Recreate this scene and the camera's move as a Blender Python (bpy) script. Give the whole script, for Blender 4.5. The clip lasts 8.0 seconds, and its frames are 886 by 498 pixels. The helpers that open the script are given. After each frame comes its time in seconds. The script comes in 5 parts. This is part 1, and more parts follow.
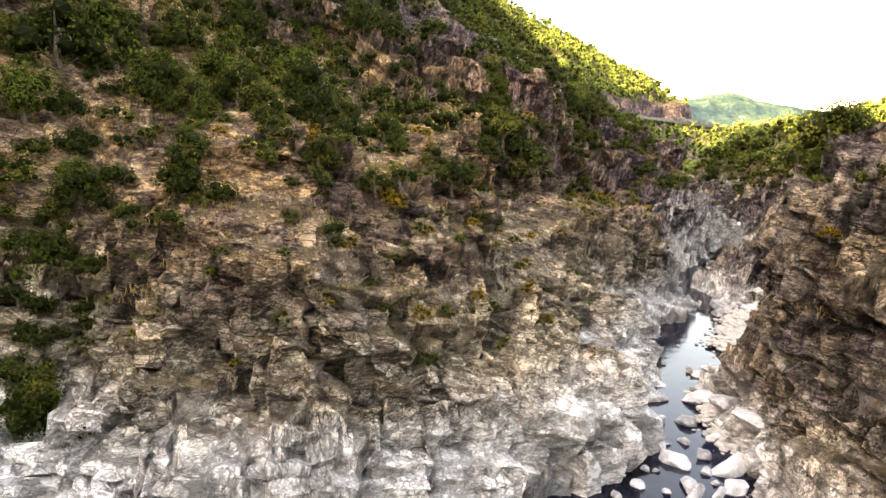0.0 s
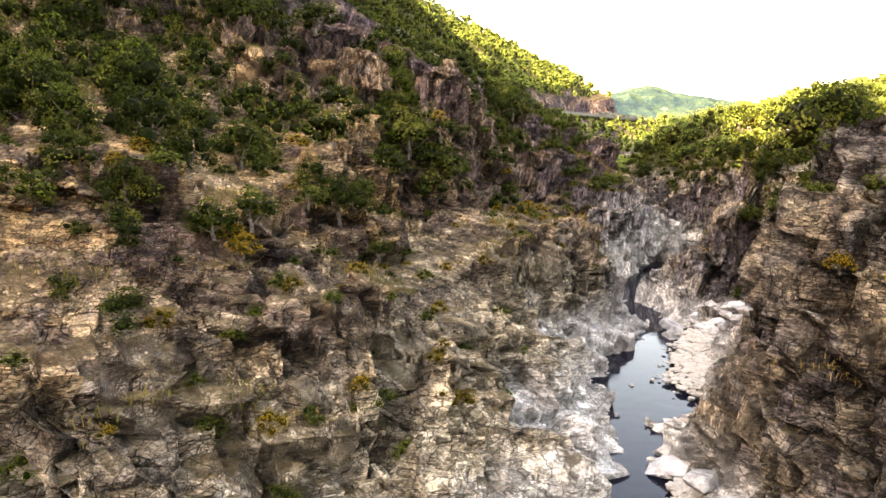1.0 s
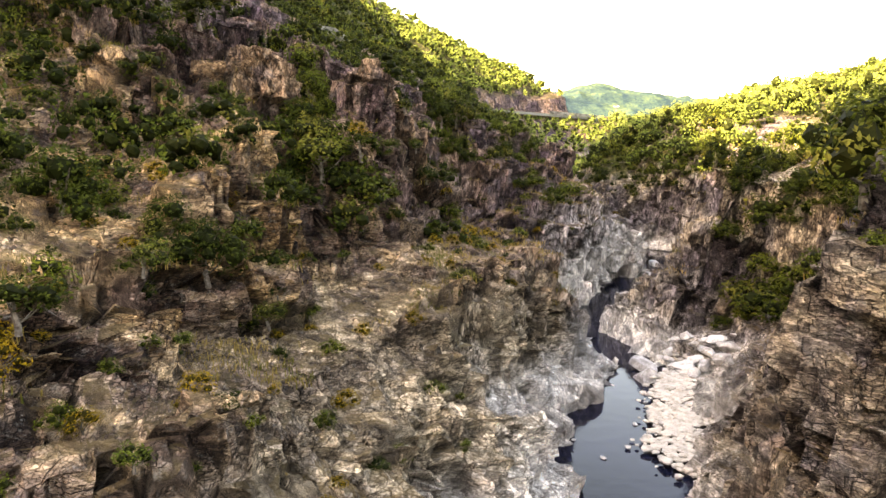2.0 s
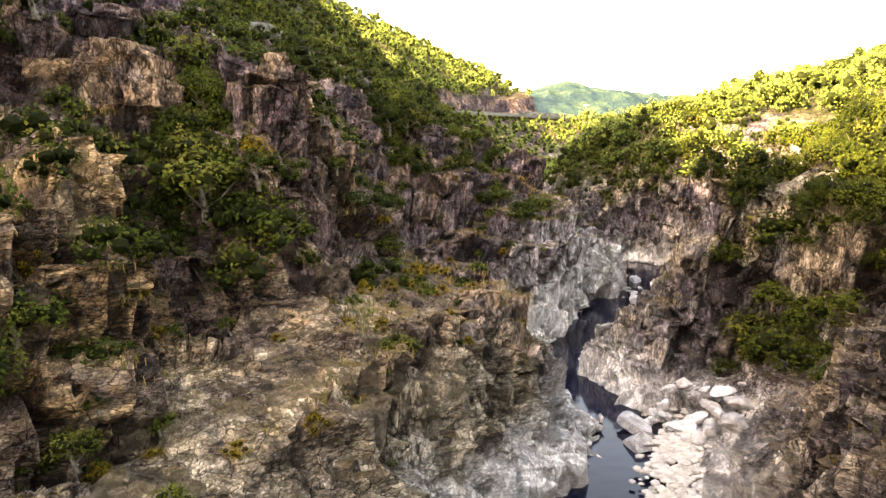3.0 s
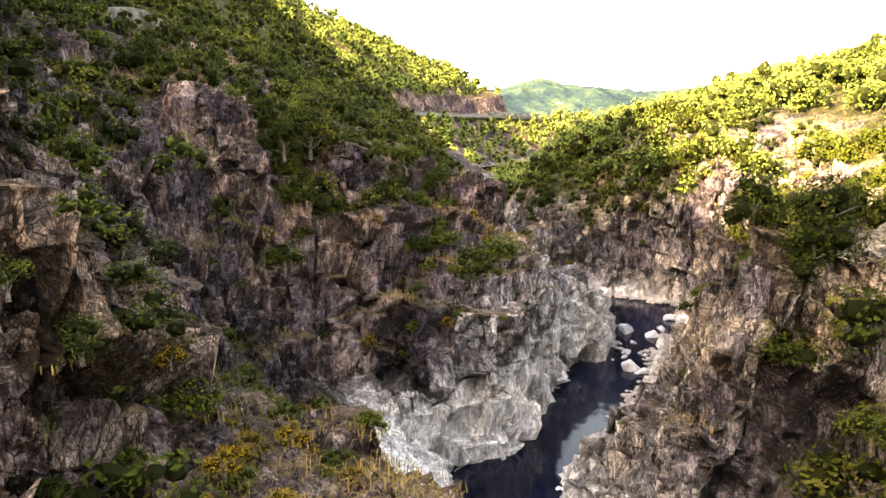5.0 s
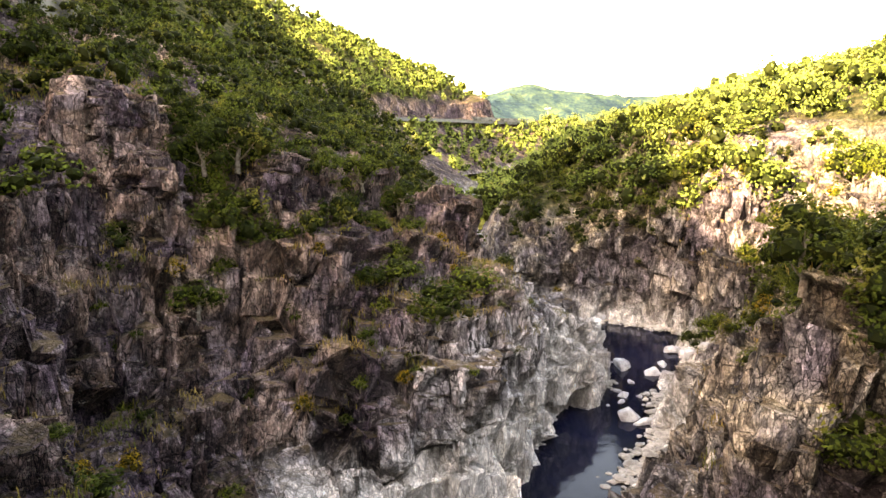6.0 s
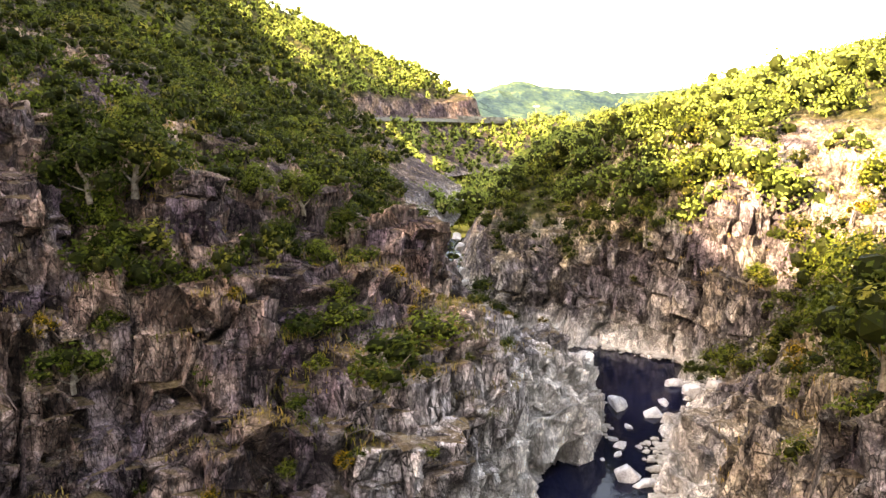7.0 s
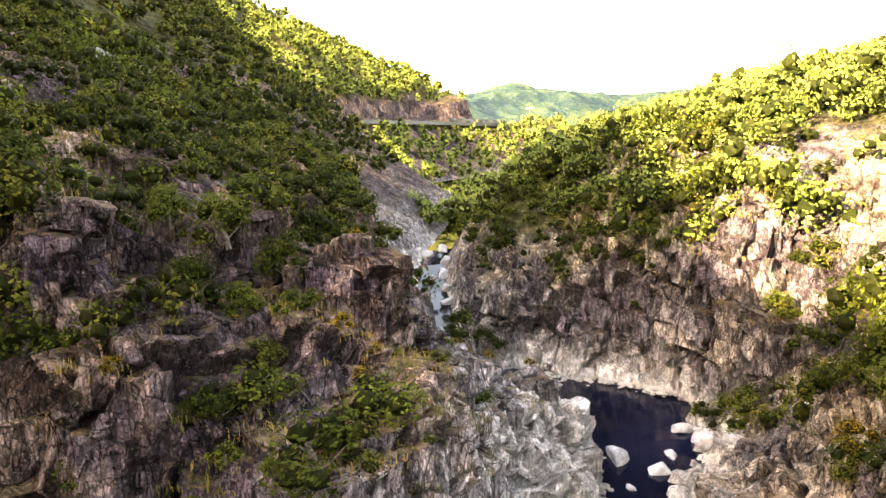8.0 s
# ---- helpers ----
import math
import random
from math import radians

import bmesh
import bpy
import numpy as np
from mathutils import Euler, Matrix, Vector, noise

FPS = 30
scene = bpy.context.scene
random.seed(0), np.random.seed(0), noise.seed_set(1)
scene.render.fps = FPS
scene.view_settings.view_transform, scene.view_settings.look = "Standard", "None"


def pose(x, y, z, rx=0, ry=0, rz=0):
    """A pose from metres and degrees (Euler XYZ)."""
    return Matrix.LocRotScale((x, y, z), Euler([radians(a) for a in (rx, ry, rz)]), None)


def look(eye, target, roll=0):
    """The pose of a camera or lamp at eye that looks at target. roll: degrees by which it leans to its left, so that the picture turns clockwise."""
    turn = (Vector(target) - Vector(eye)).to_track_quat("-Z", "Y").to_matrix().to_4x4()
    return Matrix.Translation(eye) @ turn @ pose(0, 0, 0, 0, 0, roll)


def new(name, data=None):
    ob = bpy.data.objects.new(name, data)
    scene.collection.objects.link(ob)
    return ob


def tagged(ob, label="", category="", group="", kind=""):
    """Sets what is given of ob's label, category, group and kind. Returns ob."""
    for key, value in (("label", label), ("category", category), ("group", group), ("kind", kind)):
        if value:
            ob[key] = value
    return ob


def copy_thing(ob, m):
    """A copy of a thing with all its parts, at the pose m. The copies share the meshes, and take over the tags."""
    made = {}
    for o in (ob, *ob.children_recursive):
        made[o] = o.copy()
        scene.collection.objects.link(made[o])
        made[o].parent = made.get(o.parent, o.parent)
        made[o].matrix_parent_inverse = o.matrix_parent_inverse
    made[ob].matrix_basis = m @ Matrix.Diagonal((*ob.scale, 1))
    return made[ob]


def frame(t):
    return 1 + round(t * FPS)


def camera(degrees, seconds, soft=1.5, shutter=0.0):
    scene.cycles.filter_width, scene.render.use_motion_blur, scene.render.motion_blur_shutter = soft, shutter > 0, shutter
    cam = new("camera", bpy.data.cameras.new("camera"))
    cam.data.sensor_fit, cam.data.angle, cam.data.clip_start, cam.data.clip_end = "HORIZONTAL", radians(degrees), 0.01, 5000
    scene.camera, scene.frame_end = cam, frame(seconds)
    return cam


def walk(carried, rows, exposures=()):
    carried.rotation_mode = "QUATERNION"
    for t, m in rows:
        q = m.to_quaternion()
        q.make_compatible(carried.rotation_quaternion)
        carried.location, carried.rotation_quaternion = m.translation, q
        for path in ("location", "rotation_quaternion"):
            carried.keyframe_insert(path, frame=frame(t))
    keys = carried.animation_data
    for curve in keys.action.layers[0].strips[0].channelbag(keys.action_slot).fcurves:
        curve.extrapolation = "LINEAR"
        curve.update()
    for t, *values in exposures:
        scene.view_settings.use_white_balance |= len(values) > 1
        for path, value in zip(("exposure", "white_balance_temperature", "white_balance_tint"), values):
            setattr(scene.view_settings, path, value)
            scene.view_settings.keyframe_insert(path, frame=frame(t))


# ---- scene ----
cam = camera(64.0, 8.0)
PATH = [
    (0, (-2.684, -4.413, 14.236), (-2.61, -2.442, 13.906), 2.9),
    (0.5, (-1.447, 0.615, 14.304), (-1.29, 2.583, 13.986), 1.8),
    (1, (-0.225, 5.218, 14.564), (0.033, 7.175, 14.243), 0.7),
    (1.5, (1.056, 9.384, 15.022), (1.384, 11.33, 14.7), 0.1),
    (3, (6.105, 22.301, 15.905), (6.555, 24.224, 15.586), -1.7),
    (3.5, (7.926, 26.322, 16.218), (8.399, 28.238, 15.899), -2.1),
    (4, (9.742, 30.28, 16.566), (10.229, 32.194, 16.248), -2.4),
    (4.5, (11.495, 34.032, 17.028), (11.994, 35.941, 16.7), -2.7),
    (6, (16.736, 44.801, 17.1), (17.277, 46.701, 16.789), -2.7),
    (6.5, (18.469, 48.008, 17.308), (19.023, 49.903, 16.994), -3.0),
    (7, (20.128, 51.019, 17.594), (20.692, 52.911, 17.276), -3.2),
    (7.5, (21.736, 53.834, 17.825), (22.305, 55.725, 17.51), -3.3),
    (8, (23.321, 56.76, 17.949), (23.897, 58.65, 17.634), -3.3),
]
walk(cam, [(t, look(eye, target, roll)) for t, eye, target, roll in PATH], exposures=[(0.0, 3.7, 11600, 20), (8.0, 3.7, 11600, 20)])

# ---- world, sun, exposure ----
SUN_ELEVATION, SUN_AZIMUTH = 26.0, 250.0   # degrees; azimuth clockwise from +y
world = bpy.data.worlds.new("sky")
scene.world = world
world.use_nodes = True
sky = world.node_tree.nodes.new("ShaderNodeTexSky")
sky.sky_type, sky.sun_disc = "NISHITA", False
sky.sun_elevation, sky.sun_rotation = radians(SUN_ELEVATION), radians(SUN_AZIMUTH)
sky.air_density, sky.dust_density, sky.ozone_density = 1.0, 1.3, 1.0
world.node_tree.links.new(sky.outputs[0], world.node_tree.nodes["Background"].inputs[0])
world.node_tree.nodes["Background"].inputs[1].default_value = 0.15
sun = new("sun", bpy.data.lights.new("sun", "SUN"))
sun.data.energy, sun.data.angle, sun.data.color = 4.4, radians(0.6), (1.0, 0.95, 0.85)
az, el = radians(SUN_AZIMUTH), radians(SUN_ELEVATION)
TO_SUN = Vector((math.sin(az) * math.cos(el), math.cos(az) * math.cos(el), math.sin(el)))
sun.matrix_world = look(TO_SUN * 300, (0, 0, 0))


# ---- noise on arrays of places ----
def _hash(ix, iy, iz, salt):
    h = (ix.astype(np.int64) * 374761393 + iy.astype(np.int64) * 668265263 + iz.astype(np.int64) * 2147483647 + salt * 974634777) & 0xFFFFFFFF
    h = ((h ^ (h >> 13)) * 1274126177) & 0xFFFFFFFF
    h = ((h ^ (h >> 16)) * 2246822519) & 0xFFFFFFFF
    return ((h ^ (h >> 15)) & 0xFFFFFF) / float(0xFFFFFF)


def value_noise(p, salt=0):
    """Smooth noise in -1..1 on an (n, 3) array."""
    i = np.floor(p)
    f = p - i
    f = f * f * (3 - 2 * f)
    i = i.astype(np.int64)
    out = 0
    for dx in (0, 1):
        for dy in (0, 1):
            for dz in (0, 1):
                w = (f[:, 0] if dx else 1 - f[:, 0]) * (f[:, 1] if dy else 1 - f[:, 1]) * (f[:, 2] if dz else 1 - f[:, 2])
                out = out + w * _hash(i[:, 0] + dx, i[:, 1] + dy, i[:, 2] + dz, salt)
    return out * 2 - 1


def fbm(p, octaves=4, salt=0):
    out, amp = 0, 1.0
    for k in range(octaves):
        out = out + amp * value_noise(p * 2**k + 17.3 * k, salt + k)
        amp *= 0.5
    return out


def cells(p, salt=0):
    """Broken blocks: a random number for the block that each place lies in, the distance to the joint, and the lean of its face."""
    i = np.floor(p).astype(np.int64)
    f1, f2, who, lean = np.full(len(p), 9.0), np.full(len(p), 9.0), np.zeros(len(p)), np.zeros(len(p))
    for dx in (-1, 0, 1):
        for dy in (-1, 0, 1):
            for dz in (-1, 0, 1):
                c = i + (dx, dy, dz)
                q = np.stack([_hash(c[:, 0], c[:, 1], c[:, 2], salt + k) for k in (1, 2, 3)], 1) * 0.8 + 0.1 + c
                d = np.abs(q - p)
                d = 0.55 * d.max(1) + 0.45 * np.sqrt((d * d).sum(1))
                near = d < f1
                lean = np.where(near, ((p - q) * (np.stack([_hash(c[:, 0], c[:, 1], c[:, 2], salt + k) for k in (11, 12, 13)], 1) - 0.5)).sum(1) * 2, lean)
                f2 = np.where(near, f1, np.minimum(f2, d))
                who = np.where(near, _hash(c[:, 0], c[:, 1], c[:, 2], salt + 9), who)
                f1 = np.where(near, d, f1)
    return who, f2 - f1, lean


def smooth(a, b, x):
    t = np.clip((x - a) / (b - a), 0, 1)
    return t * t * (3 - 2 * t)


# ---- materials ----
def material(name, rough=0.8):
    m = bpy.data.materials.new(name)
    m.use_nodes = True
    m.node_tree.nodes["Principled BSDF"].inputs["Roughness"].default_value = rough
    m.node_tree.nodes["Principled BSDF"].inputs["Specular IOR Level"].default_value = 0.05
    return m, m.node_tree.nodes, m.node_tree.links


def ramp(nodes, stops):
    r = nodes.new("ShaderNodeValToRGB")
    while len(r.color_ramp.elements) < len(stops):
        r.color_ramp.elements.new(0.5)
    for e, (at, colour) in zip(r.color_ramp.elements, stops):
        e.position, e.color = at, (*colour, 1)
    return r


def node_noise(nodes, links, coord, scale, detail=6.0, rough=0.6, kind="ShaderNodeTexNoise"):
    n = nodes.new(kind)
    n.inputs["Scale"].default_value = scale
    if kind == "ShaderNodeTexNoise":
        n.inputs["Detail"].default_value, n.inputs["Roughness"].default_value = detail, rough
    links.new(coord, n.inputs["Vector"])
    return n


def mix(nodes, links, fac, a, b, how="MIX"):
    n = nodes.new("ShaderNodeMix")
    n.data_type, n.blend_type = "RGBA", how
    for value, socket in ((fac, n.inputs[0]), (a, n.inputs[6]), (b, n.inputs[7])):
        if hasattr(value, "links"):
            links.new(value, socket)
        elif isinstance(value, float):
            socket.default_value = value
        else:
            socket.default_value = (*value, 1)
    return n.outputs[2]


def maths(nodes, links, how, a, b=0.0, c=None):
    n = nodes.new("ShaderNodeMath")
    n.operation = how
    for k, value in enumerate((a, b, c)):
        if value is None:
            continue
        if hasattr(value, "links"):
            links.new(value, n.inputs[k])
        else:
            n.inputs[k].default_value = value
    return n.outputs[0]


def mapped(nodes, links, a, low, high, lo=0.0, hi=1.0):
    n = nodes.new("ShaderNodeMapRange")
    n.interpolation_type = "SMOOTHSTEP"
    links.new(a, n.inputs[0])
    for k, v in zip((1, 2, 3, 4), (low, high, lo, hi)):
        n.inputs[k].default_value = v
    return n.outputs[0]


def rock_material(name, bleach_top, tint=(1, 1, 1), region_tint=(1, 1, 1), grass=1.0, river_level=0.0, buff_share=1.0, litter_edge=((2, 24.0, 31.0),), scour=0.7):
    """Fractured gneiss: brown and grey above, washed white by floods near the water, dry grass and soil on the flats."""
    m, nodes, links = material(name, 0.85)
    bsdf = nodes["Principled BSDF"]
    geo = nodes.new("ShaderNodeNewGeometry")
    sep = nodes.new("ShaderNodeSeparateXYZ")
    links.new(geo.outputs["Position"], sep.inputs[0])
    pos = geo.outputs["Position"]
    sepn = nodes.new("ShaderNodeSeparateXYZ")
    links.new(geo.outputs["Normal"], sepn.inputs[0])
    big = node_noise(nodes, links, pos, 0.16, 5, 0.6)
    mid = node_noise(nodes, links, pos, 0.9, 8, 0.65)
    fine = node_noise(nodes, links, pos, 5.0, 8, 0.7)
    squash = nodes.new("ShaderNodeMapping")
    squash.inputs["Scale"].default_value = (1.0, 1.0, 3.2)
    squash.inputs["Rotation"].default_value = (0.25, -0.2, 0.3)
    links.new(pos, squash.inputs[0])
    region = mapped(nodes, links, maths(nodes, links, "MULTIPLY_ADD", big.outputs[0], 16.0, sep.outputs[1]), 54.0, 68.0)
    upright = nodes.new("ShaderNodeMapping")
    upright.inputs["Scale"].default_value = (1.0, 1.0, 0.4)
    links.new(pos, upright.inputs[0])
    streak = node_noise(nodes, links, upright.outputs[0], 1.6, 5, 0.6)
    # the grain lies flat downstream and stands on end upstream
    grain = mix(nodes, links, region, squash.outputs[0], upright.outputs[0])
    bands = node_noise(nodes, links, grain, 0.7, 8, 0.72)
    block_lay = nodes.new("ShaderNodeMapping")
    block_lay.inputs["Scale"].default_value, block_lay.inputs["Rotation"].default_value = (1.15, 1.0, 3.0), (0.16, -0.12, 0.4)
    links.new(pos, block_lay.inputs[0])
    column_lay = nodes.new("ShaderNodeMapping")
    column_lay.inputs["Scale"].default_value, column_lay.inputs["Rotation"].default_value = (2.2, 1.9, 0.62), (0.1, -0.12, 0.5)
    links.new(pos, column_lay.inputs[0])
    stand = mapped(nodes, links, maths(nodes, links, "MULTIPLY_ADD", region, 0.35, big.outputs[0]), 0.54, 0.6)
    lay = mix(nodes, links, stand, block_lay.outputs[0], column_lay.outputs[0])
    wobble = nodes.new("ShaderNodeVectorMath")
    wobble.operation = "MULTIPLY_ADD"
    slow = node_noise(nodes, links, pos, 0.45, 1, 0.5)
    links.new(slow.outputs["Color"], wobble.inputs[0])
    wobble.inputs[1].default_value = (0.22, 0.22, 0.22)
    links.new(lay, wobble.inputs[2])
    def broken(scale):
        """Blocks with straight sides: a random number for each, and the distance across the joint."""
        near = node_noise(nodes, links, wobble.outputs[0], scale, kind="ShaderNodeTexVoronoi")
        next_ = node_noise(nodes, links, wobble.outputs[0], scale, kind="ShaderNodeTexVoronoi")
        next_.feature = "F2"
        near.distance = next_.distance = "CHEBYCHEV"
        split = nodes.new("ShaderNodeSeparateColor")
        links.new(near.outputs["Color"], split.inputs[0])
        return split.outputs[0], maths(nodes, links, "SUBTRACT", next_.outputs["Distance"], near.outputs["Distance"])

    block, block_joint = broken(0.8)
    chip, chip_joint = broken(2.4)
    shard, shard_joint = broken(6.0)
    piece = maths(nodes, links, "MULTIPLY_ADD", block, 0.3, maths(nodes, links, "MULTIPLY_ADD", chip, 0.4, maths(nodes, links, "MULTIPLY", shard, 0.3)))
    open_ = node_noise(nodes, links, pos, 0.55, 3, 0.6)
    some = mapped(nodes, links, open_.outputs[0], 0.44, 0.58)
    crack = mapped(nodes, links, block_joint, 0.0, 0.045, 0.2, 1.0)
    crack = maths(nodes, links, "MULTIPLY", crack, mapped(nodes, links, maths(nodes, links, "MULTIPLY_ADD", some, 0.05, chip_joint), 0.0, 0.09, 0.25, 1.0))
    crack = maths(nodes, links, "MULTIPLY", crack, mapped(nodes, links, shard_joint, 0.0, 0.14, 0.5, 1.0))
    speck = node_noise(nodes, links, pos, 2.6, 9, 0.8)
    speckle = mapped(nodes, links, speck.outputs[0], 0.38, 0.62, 0.78, 1.22)
    t = tint
    tone = ramp(nodes, [(0.36, (0.03 * t[0], 0.023 * t[1], 0.022 * t[2])), (0.43, (0.10 * t[0], 0.08 * t[1], 0.069 * t[2])),
                        (0.50, (0.20 * t[0], 0.164 * t[1], 0.138 * t[2])), (0.56, (0.32 * t[0], 0.27 * t[1], 0.224 * t[2])), (0.66, (0.50 * t[0], 0.44 * t[1], 0.375 * t[2]))])
    blend = maths(nodes, links, "MULTIPLY_ADD", bands.outputs[0], 0.5, maths(nodes, links, "MULTIPLY", mid.outputs[0], 0.5))
    blend = maths(nodes, links, "ADD", maths(nodes, links, "MULTIPLY_ADD", big.outputs[0], 0.35, blend), -0.175)
    links.new(blend, tone.inputs[0])
    colour = tone.outputs[0]
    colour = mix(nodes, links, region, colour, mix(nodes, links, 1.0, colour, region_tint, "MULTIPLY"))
    # masses of rock lean to purple-grey or to tan
    kin = nodes.new("ShaderNodeAttribute")
    kin.attribute_name = "tone"
    hue = ramp(nodes, [(0.3, (0.86, 0.80, 0.98)), (0.5, (1.0, 1.0, 1.0)), (0.68, (1.16, 1.05, 0.84))])
    links.new(kin.outputs["Fac"], hue.inputs[0])
    colour = mix(nodes, links, 1.0, colour, hue.outputs[0], "MULTIPLY")
    # rust and dark water streaks
    colour = mix(nodes, links, mapped(nodes, links, big.outputs[0], 0.58, 0.7, 0, 0.4), colour, (0.28, 0.15, 0.085))
    colour = mix(nodes, links, mapped(nodes, links, streak.outputs[0], 0.56, 0.68, 0, 0.6), colour, (0.075, 0.062, 0.07))
    # blocks of differing tone, dark fill and painted crevice shade in the joints
    flat_map = nodes.new("ShaderNodeMapping")
    flat_map.inputs["Scale"].default_value, flat_map.inputs["Rotation"].default_value = (0.5, 0.45, 2.4), (0.22, -0.16, 0.3)
    links.new(pos, flat_map.inputs[0])
    flatspace = flat_map.outputs[0]
    layer = node_noise(nodes, links, flatspace, 1.7, 5, 0.7)
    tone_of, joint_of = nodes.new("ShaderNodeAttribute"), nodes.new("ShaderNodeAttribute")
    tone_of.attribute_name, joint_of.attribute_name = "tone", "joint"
    gain = mapped(nodes, links, tone_of.outputs["Fac"], 0.3, 0.7, 0.68, 1.5)
    gain = maths(nodes, links, "MULTIPLY_ADD", mapped(nodes, links, layer.outputs[0], 0.36, 0.64), 0.3, maths(nodes, links, "ADD", gain, -0.12))
    gain = maths(nodes, links, "MULTIPLY", gain, maths(nodes, links, "MULTIPLY", maths(nodes, links, "MULTIPLY", crack, speckle), mapped(nodes, links, piece, 0.2, 0.8, 0.45, 1.75)))
    # the headland's face was scoured higher than the rest
    scoured = maths(nodes, links, "MULTIPLY", region, mapped(nodes, links, maths(nodes, links, "MULTIPLY_ADD", mid.outputs[0], 5.0, sep.outputs[0]), 23.0, 27.5))
    # flood-washed rock
    level = maths(nodes, links, "ADD", sep.outputs[2], maths(nodes, links, "MULTIPLY_ADD", big.outputs[0], -5.0, 2.5))
    level = maths(nodes, links, "ADD", level, maths(nodes, links, "MULTIPLY_ADD", mid.outputs[0], -2.2, 1.1))
    level = maths(nodes, links, "MULTIPLY_ADD", scoured, -scour, level)
    # paler weathered rock between the flood line and the upper cliffs
    worn = mapped(nodes, links, level, bleach_top + river_level + 1.0, bleach_top + river_level + 7.0, 0.8, 0.0)
    buff = ramp(nodes, [(0.36, (0.12, 0.092, 0.067)), (0.44, (0.28, 0.22, 0.152)), (0.52, (0.44, 0.357, 0.253)), (0.62, (0.62, 0.53, 0.41))])
    links.new(maths(nodes, links, "MULTIPLY_ADD", bands.outputs[0], 0.6, maths(nodes, links, "MULTIPLY", mid.outputs[0], 0.4)), buff.inputs[0])
    ashen = ramp(nodes, [(0.38, (0.15, 0.13, 0.132)), (0.46, (0.31, 0.275, 0.272)), (0.54, (0.44, 0.40, 0.39)), (0.62, (0.58, 0.54, 0.52))])
    links.new(streak.outputs[0], ashen.inputs[0])
    colour = mix(nodes, links, maths(nodes, links, "MULTIPLY", maths(nodes, links, "MULTIPLY", worn, buff_share), maths(nodes, links, "ADD", maths(nodes, links, "SUBTRACT", 1.0, region), scoured)), colour, mix(nodes, links, region, buff.outputs[0], ashen.outputs[0]))
    washed = mapped(nodes, links, level, bleach_top + river_level - 1.4, bleach_top + river_level + 1.4, 1.0, 0.0)
    pale = ramp(nodes, [(0.36, (0.36, 0.315, 0.275)), (0.45, (0.62, 0.56, 0.50)), (0.53, (0.78, 0.725, 0.665)), (0.62, (0.87, 0.83, 0.785))])
    links.new(maths(nodes, links, "MULTIPLY_ADD", bands.outputs[0], 0.6, maths(nodes, links, "MULTIPLY", fine.outputs[0], 0.4)), pale.inputs[0])
    colour = mix(nodes, links, washed, colour, pale.outputs[0])
    stained = nodes.new("ShaderNodeVectorMath")
    stained.operation = "SCALE"
    links.new(colour, stained.inputs[0])
    links.new(maths(nodes, links, "MULTIPLY_ADD", maths(nodes, links, "SUBTRACT", 1.0, gain), maths(nodes, links, "MULTIPLY", washed, 0.4), gain), stained.inputs[3])
    # crevice shade painted with the fill, near-black where the mesh's joints open
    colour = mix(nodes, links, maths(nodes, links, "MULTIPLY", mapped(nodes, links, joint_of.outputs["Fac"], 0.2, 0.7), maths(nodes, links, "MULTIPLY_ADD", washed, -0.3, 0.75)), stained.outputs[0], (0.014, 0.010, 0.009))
    # crusts of pale lichen and black varnish
    fleck = node_noise(nodes, links, pos, 4.2, 9, 0.8)
    colour = mix(nodes, links, maths(nodes, links, "MULTIPLY", mapped(nodes, links, fleck.outputs[0], 0.55, 0.62, 0.0, 0.3), maths(nodes, links, "MULTIPLY_ADD", washed, -0.7, 1.0)), colour, (0.40, 0.36, 0.31))
    colour = mix(nodes, links, maths(nodes, links, "MULTIPLY", mapped(nodes, links, fleck.outputs[0], 0.37, 0.44, 0.4, 0.0), maths(nodes, links, "MULTIPLY_ADD", washed, -0.65, 1.0)), colour, (0.012, 0.009, 0.010))
    # dry grass, moss and soil on the flats above the flood line
    flat = maths(nodes, links, "ADD", sepn.outputs[2], maths(nodes, links, "MULTIPLY_ADD", mid.outputs[0], 0.7, -0.35))
    flat = mapped(nodes, links, flat, 0.84, 1.0, 0, 0.75 * grass)
    flat = maths(nodes, links, "MULTIPLY", flat, maths(nodes, links, "SUBTRACT", 1.0, washed))
    turf = ramp(nodes, [(0.38, (0.022, 0.022, 0.007)), (0.46, (0.07, 0.048, 0.022)), (0.53, (0.15, 0.098, 0.045)), (0.64, (0.30, 0.21, 0.09))])
    links.new(maths(nodes, links, "MULTIPLY_ADD", big.outputs[0], 0.5, maths(nodes, links, "MULTIPLY", speck.outputs[0], 0.5)), turf.inputs[0])
    colour = mix(nodes, links, flat, colour, turf.outputs[0])
    # leaf litter and low growth under the woods
    litter = 0.0
    for axis, low_, high_ in litter_edge:
        litter = maths(nodes, links, "MAXIMUM", litter, mapped(nodes, links, maths(nodes, links, "MULTIPLY_ADD", mid.outputs[0], 6.0, maths(nodes, links, "ADD", sep.outputs[axis], -3.0)), low_, high_, 0.0, 0.9))
    litter = maths(nodes, links, "MULTIPLY", litter, mapped(nodes, links, sepn.outputs[2], 0.3, 0.6))
    litter = maths(nodes, links, "MULTIPLY", litter, mapped(nodes, links, sep.outputs[2], 7.5, 10.0))
    soil = ramp(nodes, [(0.38, (0.014, 0.018, 0.005)), (0.5, (0.035, 0.04, 0.011)), (0.62, (0.085, 0.075, 0.028))])
    links.new(mid.outputs[0], soil.inputs[0])
    colour = mix(nodes, links, litter, colour, soil.outputs[0])
    links.new(colour, bsdf.inputs["Base Color"])
    cracks = node_noise(nodes, links, squash.outputs[0], 2.2, kind="ShaderNodeTexVoronoi")
    cracks.feature = "DISTANCE_TO_EDGE"
